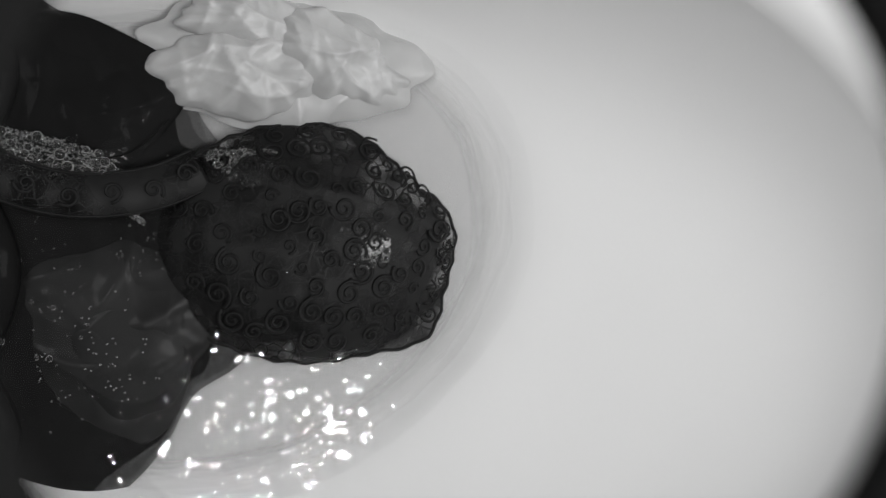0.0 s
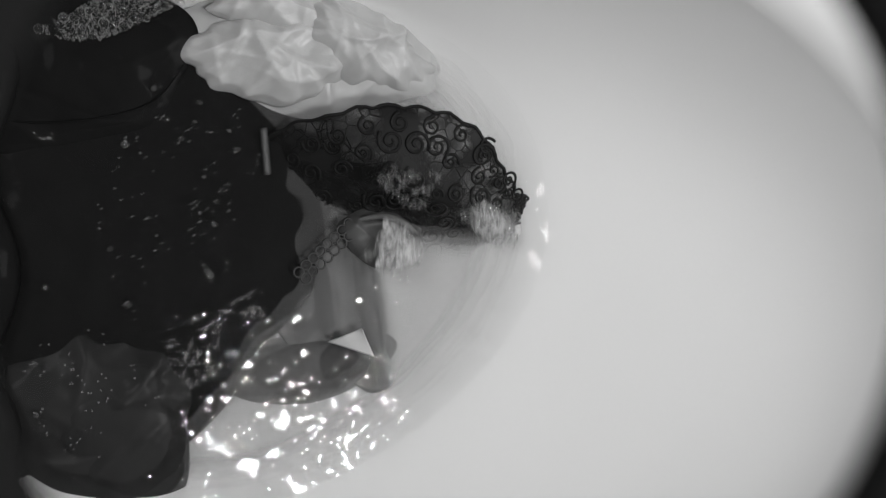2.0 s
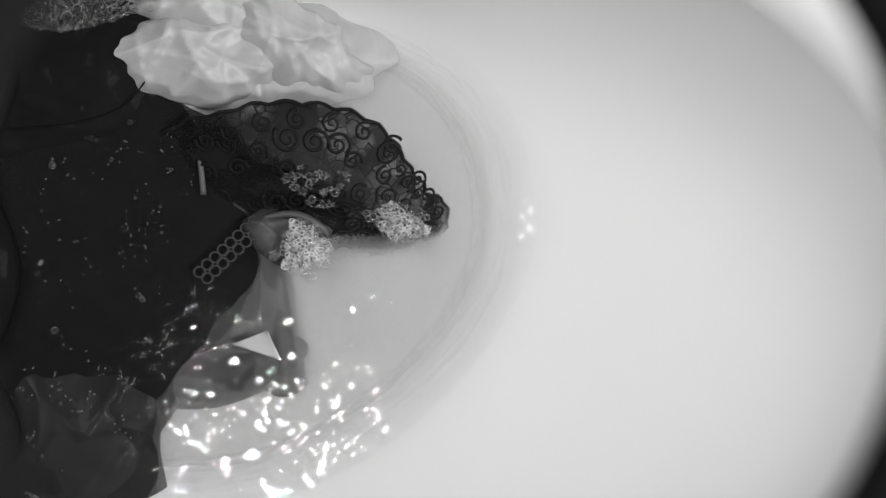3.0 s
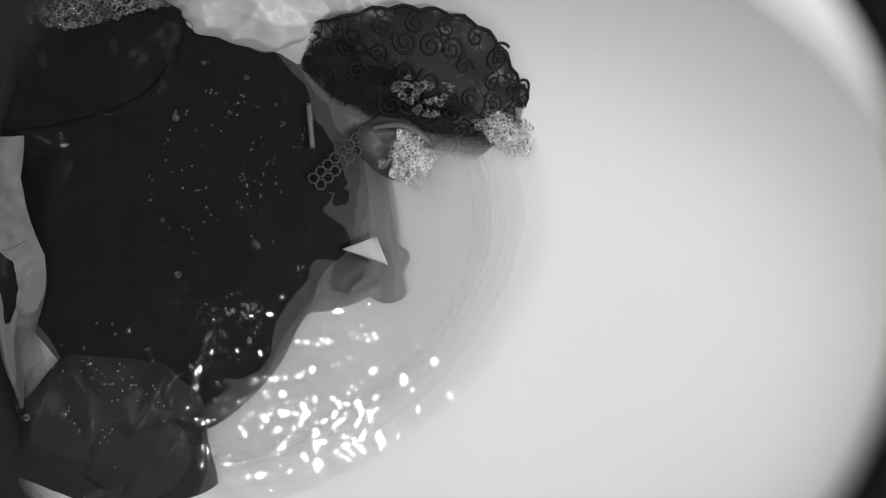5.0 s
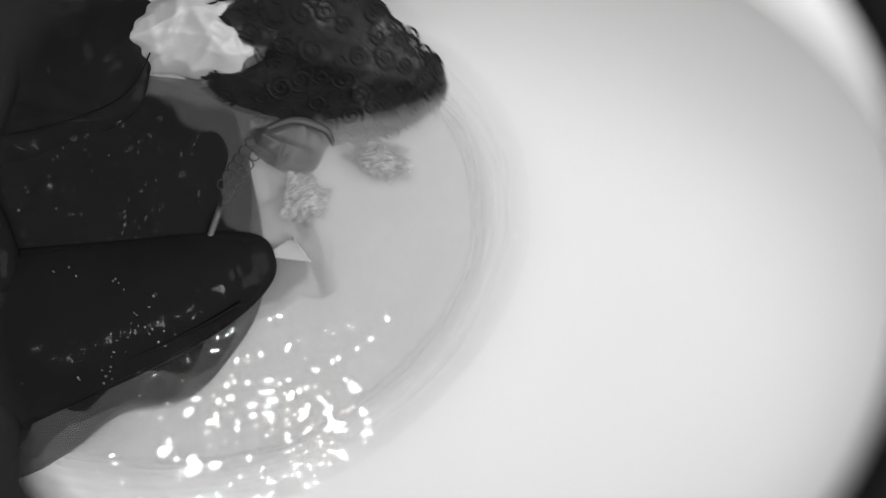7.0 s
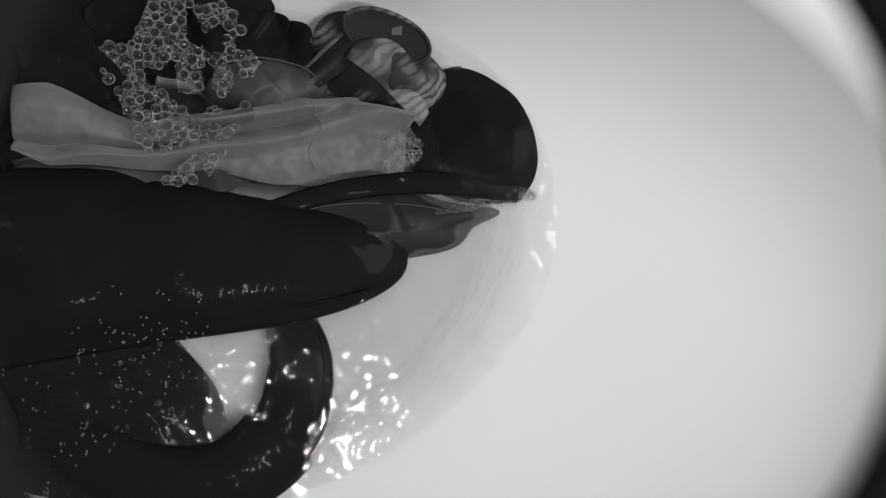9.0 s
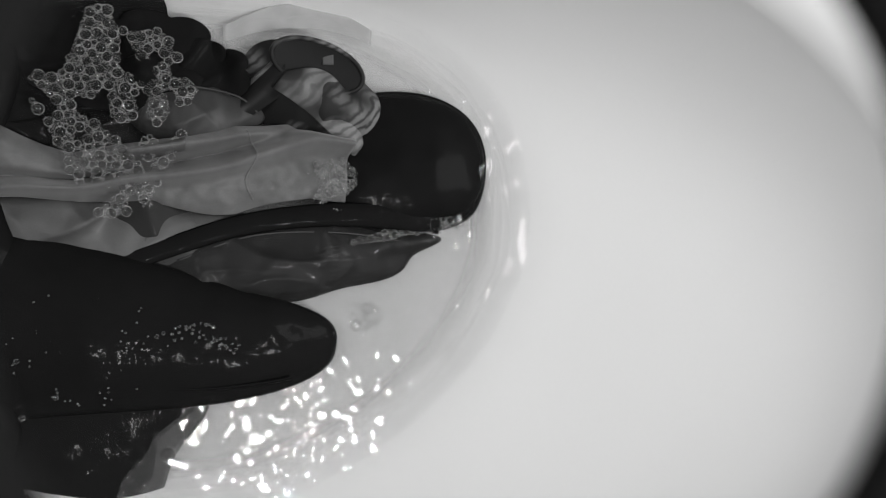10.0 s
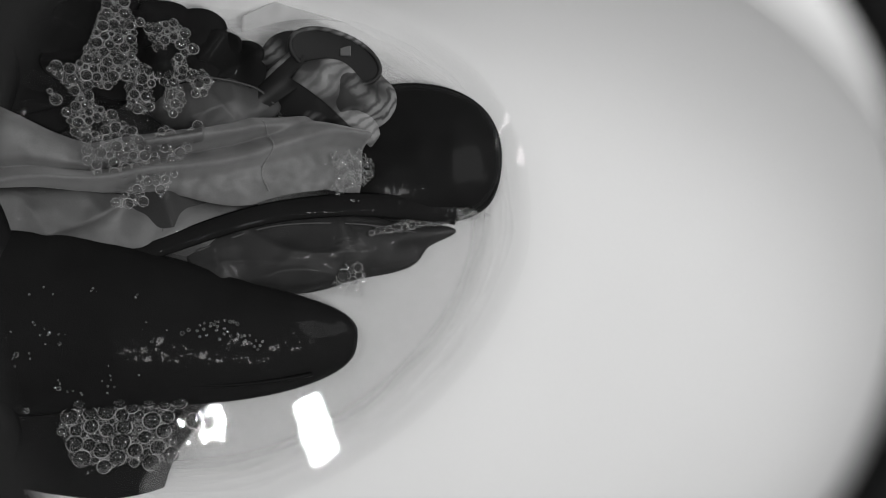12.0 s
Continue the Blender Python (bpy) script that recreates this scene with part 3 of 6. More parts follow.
def make_patterned_cup():
    ob = thing("patterned_bra_cup", "striped animal-print satin bra cup folded open", "bra")

    def shell(a, b):
        x, y, r, ang = disc(a, b)
        X, Y = x * 0.062, y * 0.040 * (1 - 0.25 * x)
        return (X, Y - 0.25 * X, 0.026 * (1 - r * r) + 0.003 * wrinkle(X, Y, 40, 4.4))

    part_of("printed_shell", sheet(shell, 54), STRIPED, ob)
    def mouth_at(x, y):
        return (-0.004 + 0.037 * x, 0.022 + 0.019 * y - 0.22 * 0.037 * x, 0.0265 + 0.004 * y)

    part_of("rolled_edge", tube([mouth_at(math.cos(t), math.sin(t)) for t in [2 * math.pi * i / 64 for i in range(64)]], 0.0020, closed=True, sides=8), STRIPED, ob)

    def hollow(a, b):
        x, y, r, ang = disc(a, b)
        px, py, pz = mouth_at(x, y)
        return (px, py, pz - 0.003 * (1 - r * r))

    part_of("lining", sheet(hollow, 30), THREAD, ob, "black lining inside the cup")
    part_of("lining_tag", sheet(lambda a, b: (0.004 + a * 0.0042, 0.030 + b * 0.0065, 0.0268 + 0.001 * a), 10), MID_GREY, ob, "small pale tag inside the cup")

    def front(a, b):
        u = (a + 1) / 2
        cx, cy = -0.036 + 0.070 * u, 0.008 - 0.050 * u + 0.016 * math.sin(math.pi * u)
        w = (0.004 + 0.0145 * math.sin(math.pi * min(1, u * 0.85 + 0.08))) * b
        return (cx + 0.55 * w, cy + 0.83 * w, 0.029 + 0.004 * math.cos(b * 1.6) - 0.020 * u * u + 0.0012 * noise.noise(Vector((cx * 60, w * 90, 2))))

    part_of("front_panel", sheet(front, 40), PALE_PRINT, ob, "pale striped satin front panel")

    def flap(a, b):
        u = (a + 1) / 2
        return (-0.030 - 0.062 * u, 0.016 - 0.052 * u + b * (0.017 - 0.008 * u), 0.022 - 0.018 * u + 0.004 * math.cos(b * 2.5 + u))

    part_of("side_wing", sheet(flap, 30), STRIPED, ob)
    part_of("wing_edge", tube([flap(-1 + 2 * i / 29, 0.95) for i in range(30)], 0.0022, sides=8), PALE_PRINT, ob)
    return ob


patterned_cup = make_patterned_cup()


STOPS = (0.0, 0.08, 0.30, 0.48, 0.70, 0.90, 1.0)


def satin_mid(f):
    return float(np.interp(f, STOPS, (0.009, 0.004, -0.006, -0.0035, 0.002, 0.009, 0.006))) + 0.0015 * math.sin(f * 17)


def satin_half(f):
    return float(np.interp(f, STOPS, (0.024, 0.029, 0.017, 0.024, 0.035, 0.028, 0.028))) + 0.0012 * math.sin(f * 23)


def satin_relief(x, y, f, v):
    """Broad slanting folds, a rolled upper edge and soft puckers along the lower half."""
    slant = v - 1.7 * (f - 0.62)
    roll = 0.018 * math.exp(-((v - 0.72) / 0.22) ** 2) * min(1, max(0, (f - 0.30) * 5))
    fold = 0.017 * math.exp(-(slant / 0.20) ** 2) - 0.010 * math.exp(-((slant - 0.42) / 0.14) ** 2)
    lobe = 0.016 * math.exp(-((f - 0.10) / 0.10) ** 2) * (0.5 + 0.5 * math.cos(2.2 * v - 0.8))
    puck = math.exp(-((f - 0.66) / 0.18) ** 2 - ((v + 0.45) / 0.42) ** 2)
    n1 = noise.noise(Vector((x * 26, y * 34, 5.0)))
    n2 = noise.noise(Vector((x * 62, y * 70, 2.0)))
    return 0.007 * (1 - v ** 4) + roll + fold + lobe + 0.0085 * n1 + puck * 0.0060 * n2 + 0.0012 * noise.noise(Vector((x * 150, y * 150, 8.0)))


grey_satin = strip("grey_satin_garment", "pale grey satin garment with long wet folds", "garment", GREY_SATIN, -0.160, 0.140, satin_mid, satin_half, satin_relief, res=130)


def trim_shape(a, b):
    f = 0.50 + 0.07 * a
    v = 0.62 + 0.10 * a + 0.17 * b
    x, y = -0.160 + 0.300 * f, satin_mid(f) + satin_half(f) * v
    return (x, y, satin_relief(x, y, f, v) + 0.0016 + 0.0004 * math.sin(a * 40) * math.sin(b * 12))


part_of("lace_trim", sheet(trim_shape, 30, 0.0010), BONE, grey_satin, "pale lace trim band")
seam_pts = []
for i in range(40):
    v = 0.9 - 1.7 * i / 39
    f = 0.735 + 0.012 * math.sin(v * 5)
    x, y = -0.160 + 0.300 * f, satin_mid(f) + satin_half(f) * v
    seam_pts.append((x, y, satin_relief(x, y, f, v) + 0.0008))
part_of("seam", tube(seam_pts, lambda f: 0.0008 + 0.0003 * math.sin(f * 120)), GREY_SATIN, grey_satin)

lower_satin = make_blob("grey_lining_garment", "mid-grey garment with gathered seam, half under water", "garment", 0.120, 0.034, MID_GREY, 9.1, 0.012,
                        lambda t: 1 + 0.07 * math.sin(3 * t + 1) + 0.05 * math.sin(6 * t) + corner(t, -0.3, 0.12, 0.3), dome=0.006, res=90)
gather = spline([(0.085, -0.008, 0.003), (0.045, -0.002, 0.005), (0.015, -0.014, 0.005), (-0.02, -0.012, 0.003)], 40)
part_of("gathered_seam", tube(gather, lambda f: 0.0014 + 0.0005 * math.sin(f * 90), sides=8, flat=0.5), MID_GREY, lower_satin)

black_band = thing("black_corset_garment", "large wet black garment with a rounded padded end", "garment")


def band_shape(a, b):
    x, y, r, ang = disc(a, b)
    blunt = (abs(math.cos(ang)) ** 3.0 + abs(math.sin(ang)) ** 3.0) ** (-1 / 3.0)
    e = 1 + corner(ang, 2.45, 0.16, 0.4) + corner(ang, -2.45, 0.16, 0.4) + (blunt - 1) * max(0.0, math.cos(ang)) ** 0.5
    X = -0.055 + 0.208 * x * e
    Y = y * e * 0.066 * (1 - 0.40 * x) - 0.003 + 0.006 * x - 0.004 * math.sin(X * 20)
    return (X, Y, 0.020 * max(0.0, 1 - r * r) ** 0.55 + 0.005 * wrinkle(X, Y, 18, 3.3, 2.0) * (1 - r ** 4))


part_of("padded_body", sheet(band_shape, 90), BLACK, black_band)
binding = [(0.010 + 0.105 * f, -0.040 + 0.014 * f ** 2, 0.013) for f in [i / 20 for i in range(21)]]
part_of("bound_edge", tube(binding, 0.0018), BLACK_SATIN, black_band)


def make_ruffle():
    ob = thing("black_ruffled_garment", "black ruffled cloth standing in peaks out of the foam", "garment")

    for k, (cx, cy, sx, sy) in enumerate(((-0.035, 0.004, 0.052, 0.034), (0.012, 0.010, 0.046, 0.030), (0.045, -0.006, 0.034, 0.026), (-0.005, -0.018, 0.050, 0.022))):
        def shape(a, b, k=k, sx=sx, sy=sy):
            x, y, r, ang = disc(a, b)
            e = 1 + 0.18 * abs(math.sin(ang * 3.5 + 0.6 + k)) ** 0.6 - 0.08
            X, Y = x * e * sx, y * e * sy
            peak = 0.016 * max(0, math.sin(X * 85 + 1.2 + 2 * k)) ** 2 * math.exp(-((Y - 0.010) / 0.016) ** 2)
            return (X, Y, 0.003 * (1 - r * r) + peak + 0.005 * wrinkle(X, Y, 38, 7.7 + k, 2.0))

        tier = part_of("ruffle", sheet(shape, 44), BLACK, ob)
        tier.location = (cx, cy, 0.003 * k)
    return ob


ruffle = make_ruffle()


def make_loop():
    """A broad flat strap bent round an open wedge, its end trailing away."""
    ob = thing("black_padded_loop", "broad black strap bent round into an open loop", "strap")
    line = spline([(0.040, 0.080, -0.012), (0.052, 0.030, -0.002), (0.038, -0.024, 0.0), (-0.012, -0.060, 0.002), (-0.075, -0.052, 0.0), (-0.125, -0.022, -0.004), (-0.190, -0.012, -0.014)], 80)
    part_of("padded_band", tube(line, lambda f: 0.012 + 0.018 * math.sin(math.pi * min(1, f * 1.5 + 0.05)) ** 0.7 if f < 0.35 else 0.030 + 0.006 * math.sin(5 * f), sides=16, flat=0.30), BLACK, ob)
    seam = [p + Vector((0.022, 0.0, 0.006)) * (1 - k / 79) + Vector((0, -0.022, 0.006)) * (k / 79) for k, p in enumerate(line)]
    part_of("bound_edge", tube(seam[6:70], 0.0012), BLACK_SATIN, ob)
    for pa in ob.children:
        pa.matrix_basis = pose(0, 0, 0, 0, 0, -30)
    return ob


loop = make_loop()

chiffon = make_blob("black_sheer_garment", "thin dark cloth drifting just under the water", "garment", 0.105, 0.036, CHARCOAL, 4.9, 0.012,
                    lambda t: 1 + 0.06 * math.sin(3 * t + 2) + 0.04 * math.sin(7 * t) + corner(t, 0.15, 0.22, 0.18), dome=0.002, res=60)
part_of("hem", tube(spline([(-0.09, 0.004, 0.004), (-0.03, 0.020, 0.007), (0.04, 0.018, 0.007), (0.10, 0.006, 0.004)], 40), 0.0008, sides=8, flat=0.5), SLATE, chiffon)
veil = strip("pale_sheer_strap", "pale sheer strap bent in an arc under water", "strap", VEIL, -0.062, 0.062,
             lambda f: 0.030 * math.sin(math.pi * (0.1 + 0.72 * f)) - 0.012, lambda f: 0.006 + 0.004 * math.sin(math.pi * f), lambda x, y, f, v: 0.002 * v, res=40)
slate_cloth = make_blob("slate_grey_garment", "slate grey cloth folded between the dark garments", "garment", 0.052, 0.026, SLATE, 6.1, 0.010,
                        lambda t: 1 + 0.08 * math.sin(3 * t) + 0.05 * math.sin(5 * t + 2), dome=0.006, res=50)
part_of("hem", tube(spline([(-0.045, 0.006, 0.010), (-0.01, 0.018, 0.013), (0.03, 0.014, 0.011), (0.048, 0.002, 0.006)], 30), 0.0009, sides=6), SLATE, slate_cloth)
dark_drift = make_blob("dark_drifting_garment", "dark grey cloth sunk beside the tub wall", "garment", 0.095, 0.066, BLACK, 1.4, 0.008,
                       lambda t: 1 + 0.07 * math.sin(2 * t) + 0.05 * math.sin(5 * t), dome=0.004, res=50)


part_of("hem", tube(spline([(-0.08, -0.03, 0.005), (-0.02, -0.045, 0.007), (0.05, -0.04, 0.006), (0.085, -0.01, 0.004)], 40), 0.0006, sides=8, flat=0.5), BLACK_SATIN, dark_drift)


def make_lace_strap():
    """A bent strap of dark lace with corded edges."""
    ob = thing("black_lace_strap", "black lace strap bent round, strewn with bubbles", "strap")
    line = spline([(-0.075, 0.060, 0.0), (-0.085, 0.020, 0.004), (-0.060, -0.012, 0.006), (-0.010, -0.026, 0.006), (0.045, -0.020, 0.004), (0.085, -0.002, 0.0)], 60)
    edges = ([], [])

    def shape(a, b):
        f = (a + 1) / 2 * 58
        k = int(min(f, 57))
        p = line[k].lerp(line[k + 1], f - k)
        d = (line[k + 1] - line[k]).normalized()
        n = Vector((-d.y, d.x, 0))
        q = p + n * b * 0.016
        return (q.x, q.y, q.z + 0.004 * (1 - b * b) + 0.001 * math.sin(a * 30))

    part_of("lace_band", sheet(shape, 50, 0.0008), NET, ob)
    for side in (-1, 1):
        part_of("edge_cord", tube([shape(-1 + 2 * i / 49, side) for i in range(50)], 0.0013, sides=6), THREAD, ob)
    rings = lace_scroll(1.4, 0.0075, 0.0013)
    for i in range(9):
        x, y, z = shape(-0.9 + 0.22 * i, 0.1 * (-1) ** i)
        sc = part_of("lace_scroll", rings, THREAD, ob)
        sc.matrix_basis = pose(x, y, z + 0.001, 0, 0, 50 * i)
    return ob


lace_strap = make_lace_strap()


def make_heap():
    """Black cloth pile added along the tub's far end to keep it dark."""
    ob = thing("dark_filler_heap", "black cloth pile added to darken the tub's end", "laundry")

    def shape(a, b):
        y = 0.215 * b
        inner_x = 0.052 + 0.050 * max(0.0, abs(b) - 0.45) / 0.55 + 0.006 * math.sin(b * 9)
        x = -0.09 + (a + 1) / 2 * (0.09 + inner_x)
        return (x, y, 0.024 - 0.058 * ((a + 1) / 2) ** 2.6 + 0.010 * wrinkle(x, y, 20, 2.2, 2.0) * (1 - ((a + 1) / 2) ** 4))

    part_of("folded_cloth", sheet(shape, 60), BLACK, ob)
    for k, (y, w) in enumerate(((0.10, 0.07), (-0.03, 0.08), (-0.13, 0.06))):
        def roll(a, b, k=k, w=w):
            x = 0.036 * a * (1 - 0.2 * b * b) + 0.008 * math.sin(b * 3 + k)
            return (x - 0.02, b * w, 0.030 + 0.016 * math.sqrt(max(0, 1 - a * a)) * math.sqrt(max(0, 1 - b * b * 0.9)) + 0.003 * wrinkle(x, b * w, 30, k + 1.1, 2.0))
        fo = part_of("cloth_roll", sheet(roll, 36), BLACK, ob)
        fo.location = (0.0, y, -0.012)
    return ob


heap = make_heap()
heap.matrix_basis = pose(-0.222, 0.0, -0.018)


# ---- foam ----
def ball(radius, seg=8, rings=5):
    """A bubble's dome: a little more than a half ball."""
    verts, faces = [], []
    for j in range(rings):
        p = math.radians(-25 + 115 * j / rings)
        for i in range(seg):
            t = 2 * math.pi * (i + 0.5 * (j % 2)) / seg
            verts.append((radius * math.cos(p) * math.cos(t), radius * math.cos(p) * math.sin(t), radius * math.sin(p)))
    verts.append((0, 0, radius))
    for j in range(rings - 1):
        for i in range(seg):
            k = (i + 1) % seg
            faces.append((j * seg + i, j * seg + k, (j + 1) * seg + k, (j + 1) * seg + i))
    for i in range(seg):
        faces.append(((rings - 1) * seg + i, (rings - 1) * seg + (i + 1) % seg, len(verts) - 1))
    return verts, faces


def make_foam(name, label, inside, span, count, seed, r0=0.0008, r1=0.0042, big=0, lift=None, bed=0.0):
    """A raft of soap bubbles packed side by side; the large ones are parts of their own."""
    ob = thing(name, label, "foam", "patches of soap foam")
    rng = random.Random(seed)
    taken, verts, faces = [], [], []
    sizes = sorted([r0 + (r1 - r0) * rng.random() ** 16 for _ in range(count)], reverse=True)
    cells, pitch = {}, 2.1 * r1
    n_big = 0
    for r in sizes:
        for _ in range(22):
            x, y = rng.uniform(-1, 1) * span[0], rng.uniform(-1, 1) * span[1]
            if not inside(x / span[0], y / span[1], rng):
                continue
            ci, cj = math.floor(x / pitch), math.floor(y / pitch)
            near = [b for i in (-1, 0, 1) for j in (-1, 0, 1) for b in cells.get((ci + i, cj + j), ())]
            if any(math.hypot(x - p, y - q) < (r + s) * 0.88 for p, q, s in near):
                continue
            taken.append((x, y, r))
            cells.setdefault((ci, cj), []).append((x, y, r))
            z = lift(x, y) if lift else 0.0
            if n_big < big:
                n_big += 1
                v, f = ball(r, 14, 8)
                bub = part_of("bubble", mesh_of("bubble", v, f), BUBBLE, ob)
                bub.location = (x, y, z)
            else:
                v, f = ball(r, 8 if r > 0.0015 else 6, 4 if r > 0.0015 else 3)
                o = len(verts)
                verts += [(a + x, b + y, c + z) for a, b, c in v]
                faces += [tuple(i + o for i in q) for q in f]
            break
    small = part_of("froth", mesh_of("froth", verts, faces), BUBBLE, ob)
    tagged(small, kind="stuff")
    verts, faces = [], []
    for x, y, r in taken:
        z = (lift(x, y) if lift else 0.0) + 0.25 * r
        seg, o, w = (14 if r > 0.002 else 7), len(verts), 0.00010 + 0.022 * r
        for i in range(seg):
            t = 2 * math.pi * i / seg
            c, s = math.cos(t), math.sin(t)
            for d, h in ((-w, 0), (0, w), (w, 0), (0, -w)):
                verts.append((x + (r + d) * c, y + (r + d) * s, z + h))
        for i in range(seg):
            j = (i + 1) % seg
            for k in range(4):
                l = (k + 1) % 4
                faces.append((o + 4 * i + k, o + 4 * j + k, o + 4 * j + l, o + 4 * i + l))
    walls = part_of("bubble_wall", mesh_of("bubble_wall", verts, faces), FROTH, ob, "white soap film between the bubbles")
    tagged(walls, kind="stuff")
    if bed:
        def film(a, b):
            x, y, r, ang = disc(a, b)
            e = bed * (1 + 0.18 * math.sin(3 * ang + seed) + 0.10 * math.sin(7 * ang) + 0.05 * math.sin(15 * ang + 2))
            return (x * e * span[0], y * e * span[1], 0.0014 * (1 - r * r) + 0.0007 * noise.noise(Vector((x * 9, y * 9, seed))))
        part_of("froth_bed", sheet(film, 40, 0.0006), SUDS, ob, "dense white froth")
    return ob


def blotch(seed, fill=0.5):
    def inside(x, y, rng):
        r = math.hypot(x, y)
        n = noise.noise(Vector((x * 2.3 + seed, y * 2.3, seed)))
        return r < 0.78 + 0.5 * n and noise.noise(Vector((x * 4 + seed * 3, y * 4, 1.7))) > -fill
    return inside


def band(seed):
    return lambda x, y, rng: abs(y - 0.35 * math.sin(x * 2.6 + seed)) < 0.55 * (1 - x * x) + 0.05


foam_tip = make_foam("foam_on_lace", "white foam clinging to the lace cup's edge", blotch(1.0), (0.034, 0.020), 900, 1, r0=0.0007, r1=0.0034, big=8, bed=0.66)
foam_curl = make_foam("foam_on_strap", "white foam beside the curled strap", blotch(2.0), (0.028, 0.030), 900, 2, r0=0.0006, r1=0.0026, big=4, bed=0.68)
foam_mid = make_foam("foam_in_fold", "foam bubbles in the lace cup's fold", blotch(3.0, -0.05), (0.036, 0.020), 260, 3, r0=0.0006, r1=0.0032, big=8)
foam_start = make_foam("foam_string", "band of soap bubbles drifting along dark cloth", band(0.4), (0.075, 0.030), 700, 4, r0=0.0006, r1=0.0040, big=14)
foam_upper = make_foam("foam_field", "field of soap bubbles between the garments", blotch(5.0, 0.08), (0.066, 0.085), 5200, 5, r0=0.0008, r1=0.0042, big=40)
foam_low = make_foam("foam_patch", "patch of large soap bubbles beside the black garment", blotch(6.0, 0.6), (0.056, 0.045), 1250, 6, r0=0.0011, r1=0.0068, big=22)
foam_line = make_foam("foam_fringe", "thin line of bubbles along the cup's edge", band(1.1), (0.056, 0.009), 700, 7, r0=0.0006, r1=0.0034, big=8)
foam_small = make_foam("foam_cluster", "small cluster of four large bubbles", blotch(8.0, 0.9), (0.018, 0.016), 60, 8, r0=0.0014, r1=0.0062, big=6)
foam_band = make_foam("foam_on_garment", "bubbles lying on the black garment", band(2.0), (0.036, 0.014), 40, 9, r0=0.0009, r1=0.0036, big=14)
foam_black = make_foam("foam_specks", "scattered tiny bubbles over the black jersey", blotch(11.0, 0.0), (0.085, 0.120), 110, 11, r0=0.0006, r1=0.0024, big=20)
foam_left = make_foam("foam_bits", "loose small bubbles at the dark washing's edge", blotch(12.0, 0.0), (0.060, 0.070), 80, 12, r0=0.0006, r1=0.0024, big=16)
foam_satin = make_foam("foam_on_satin", "fine foam on the satin's end", blotch(10.0, 0.3), (0.024, 0.026), 600, 10, r0=0.0005, r1=0.0020, big=2)

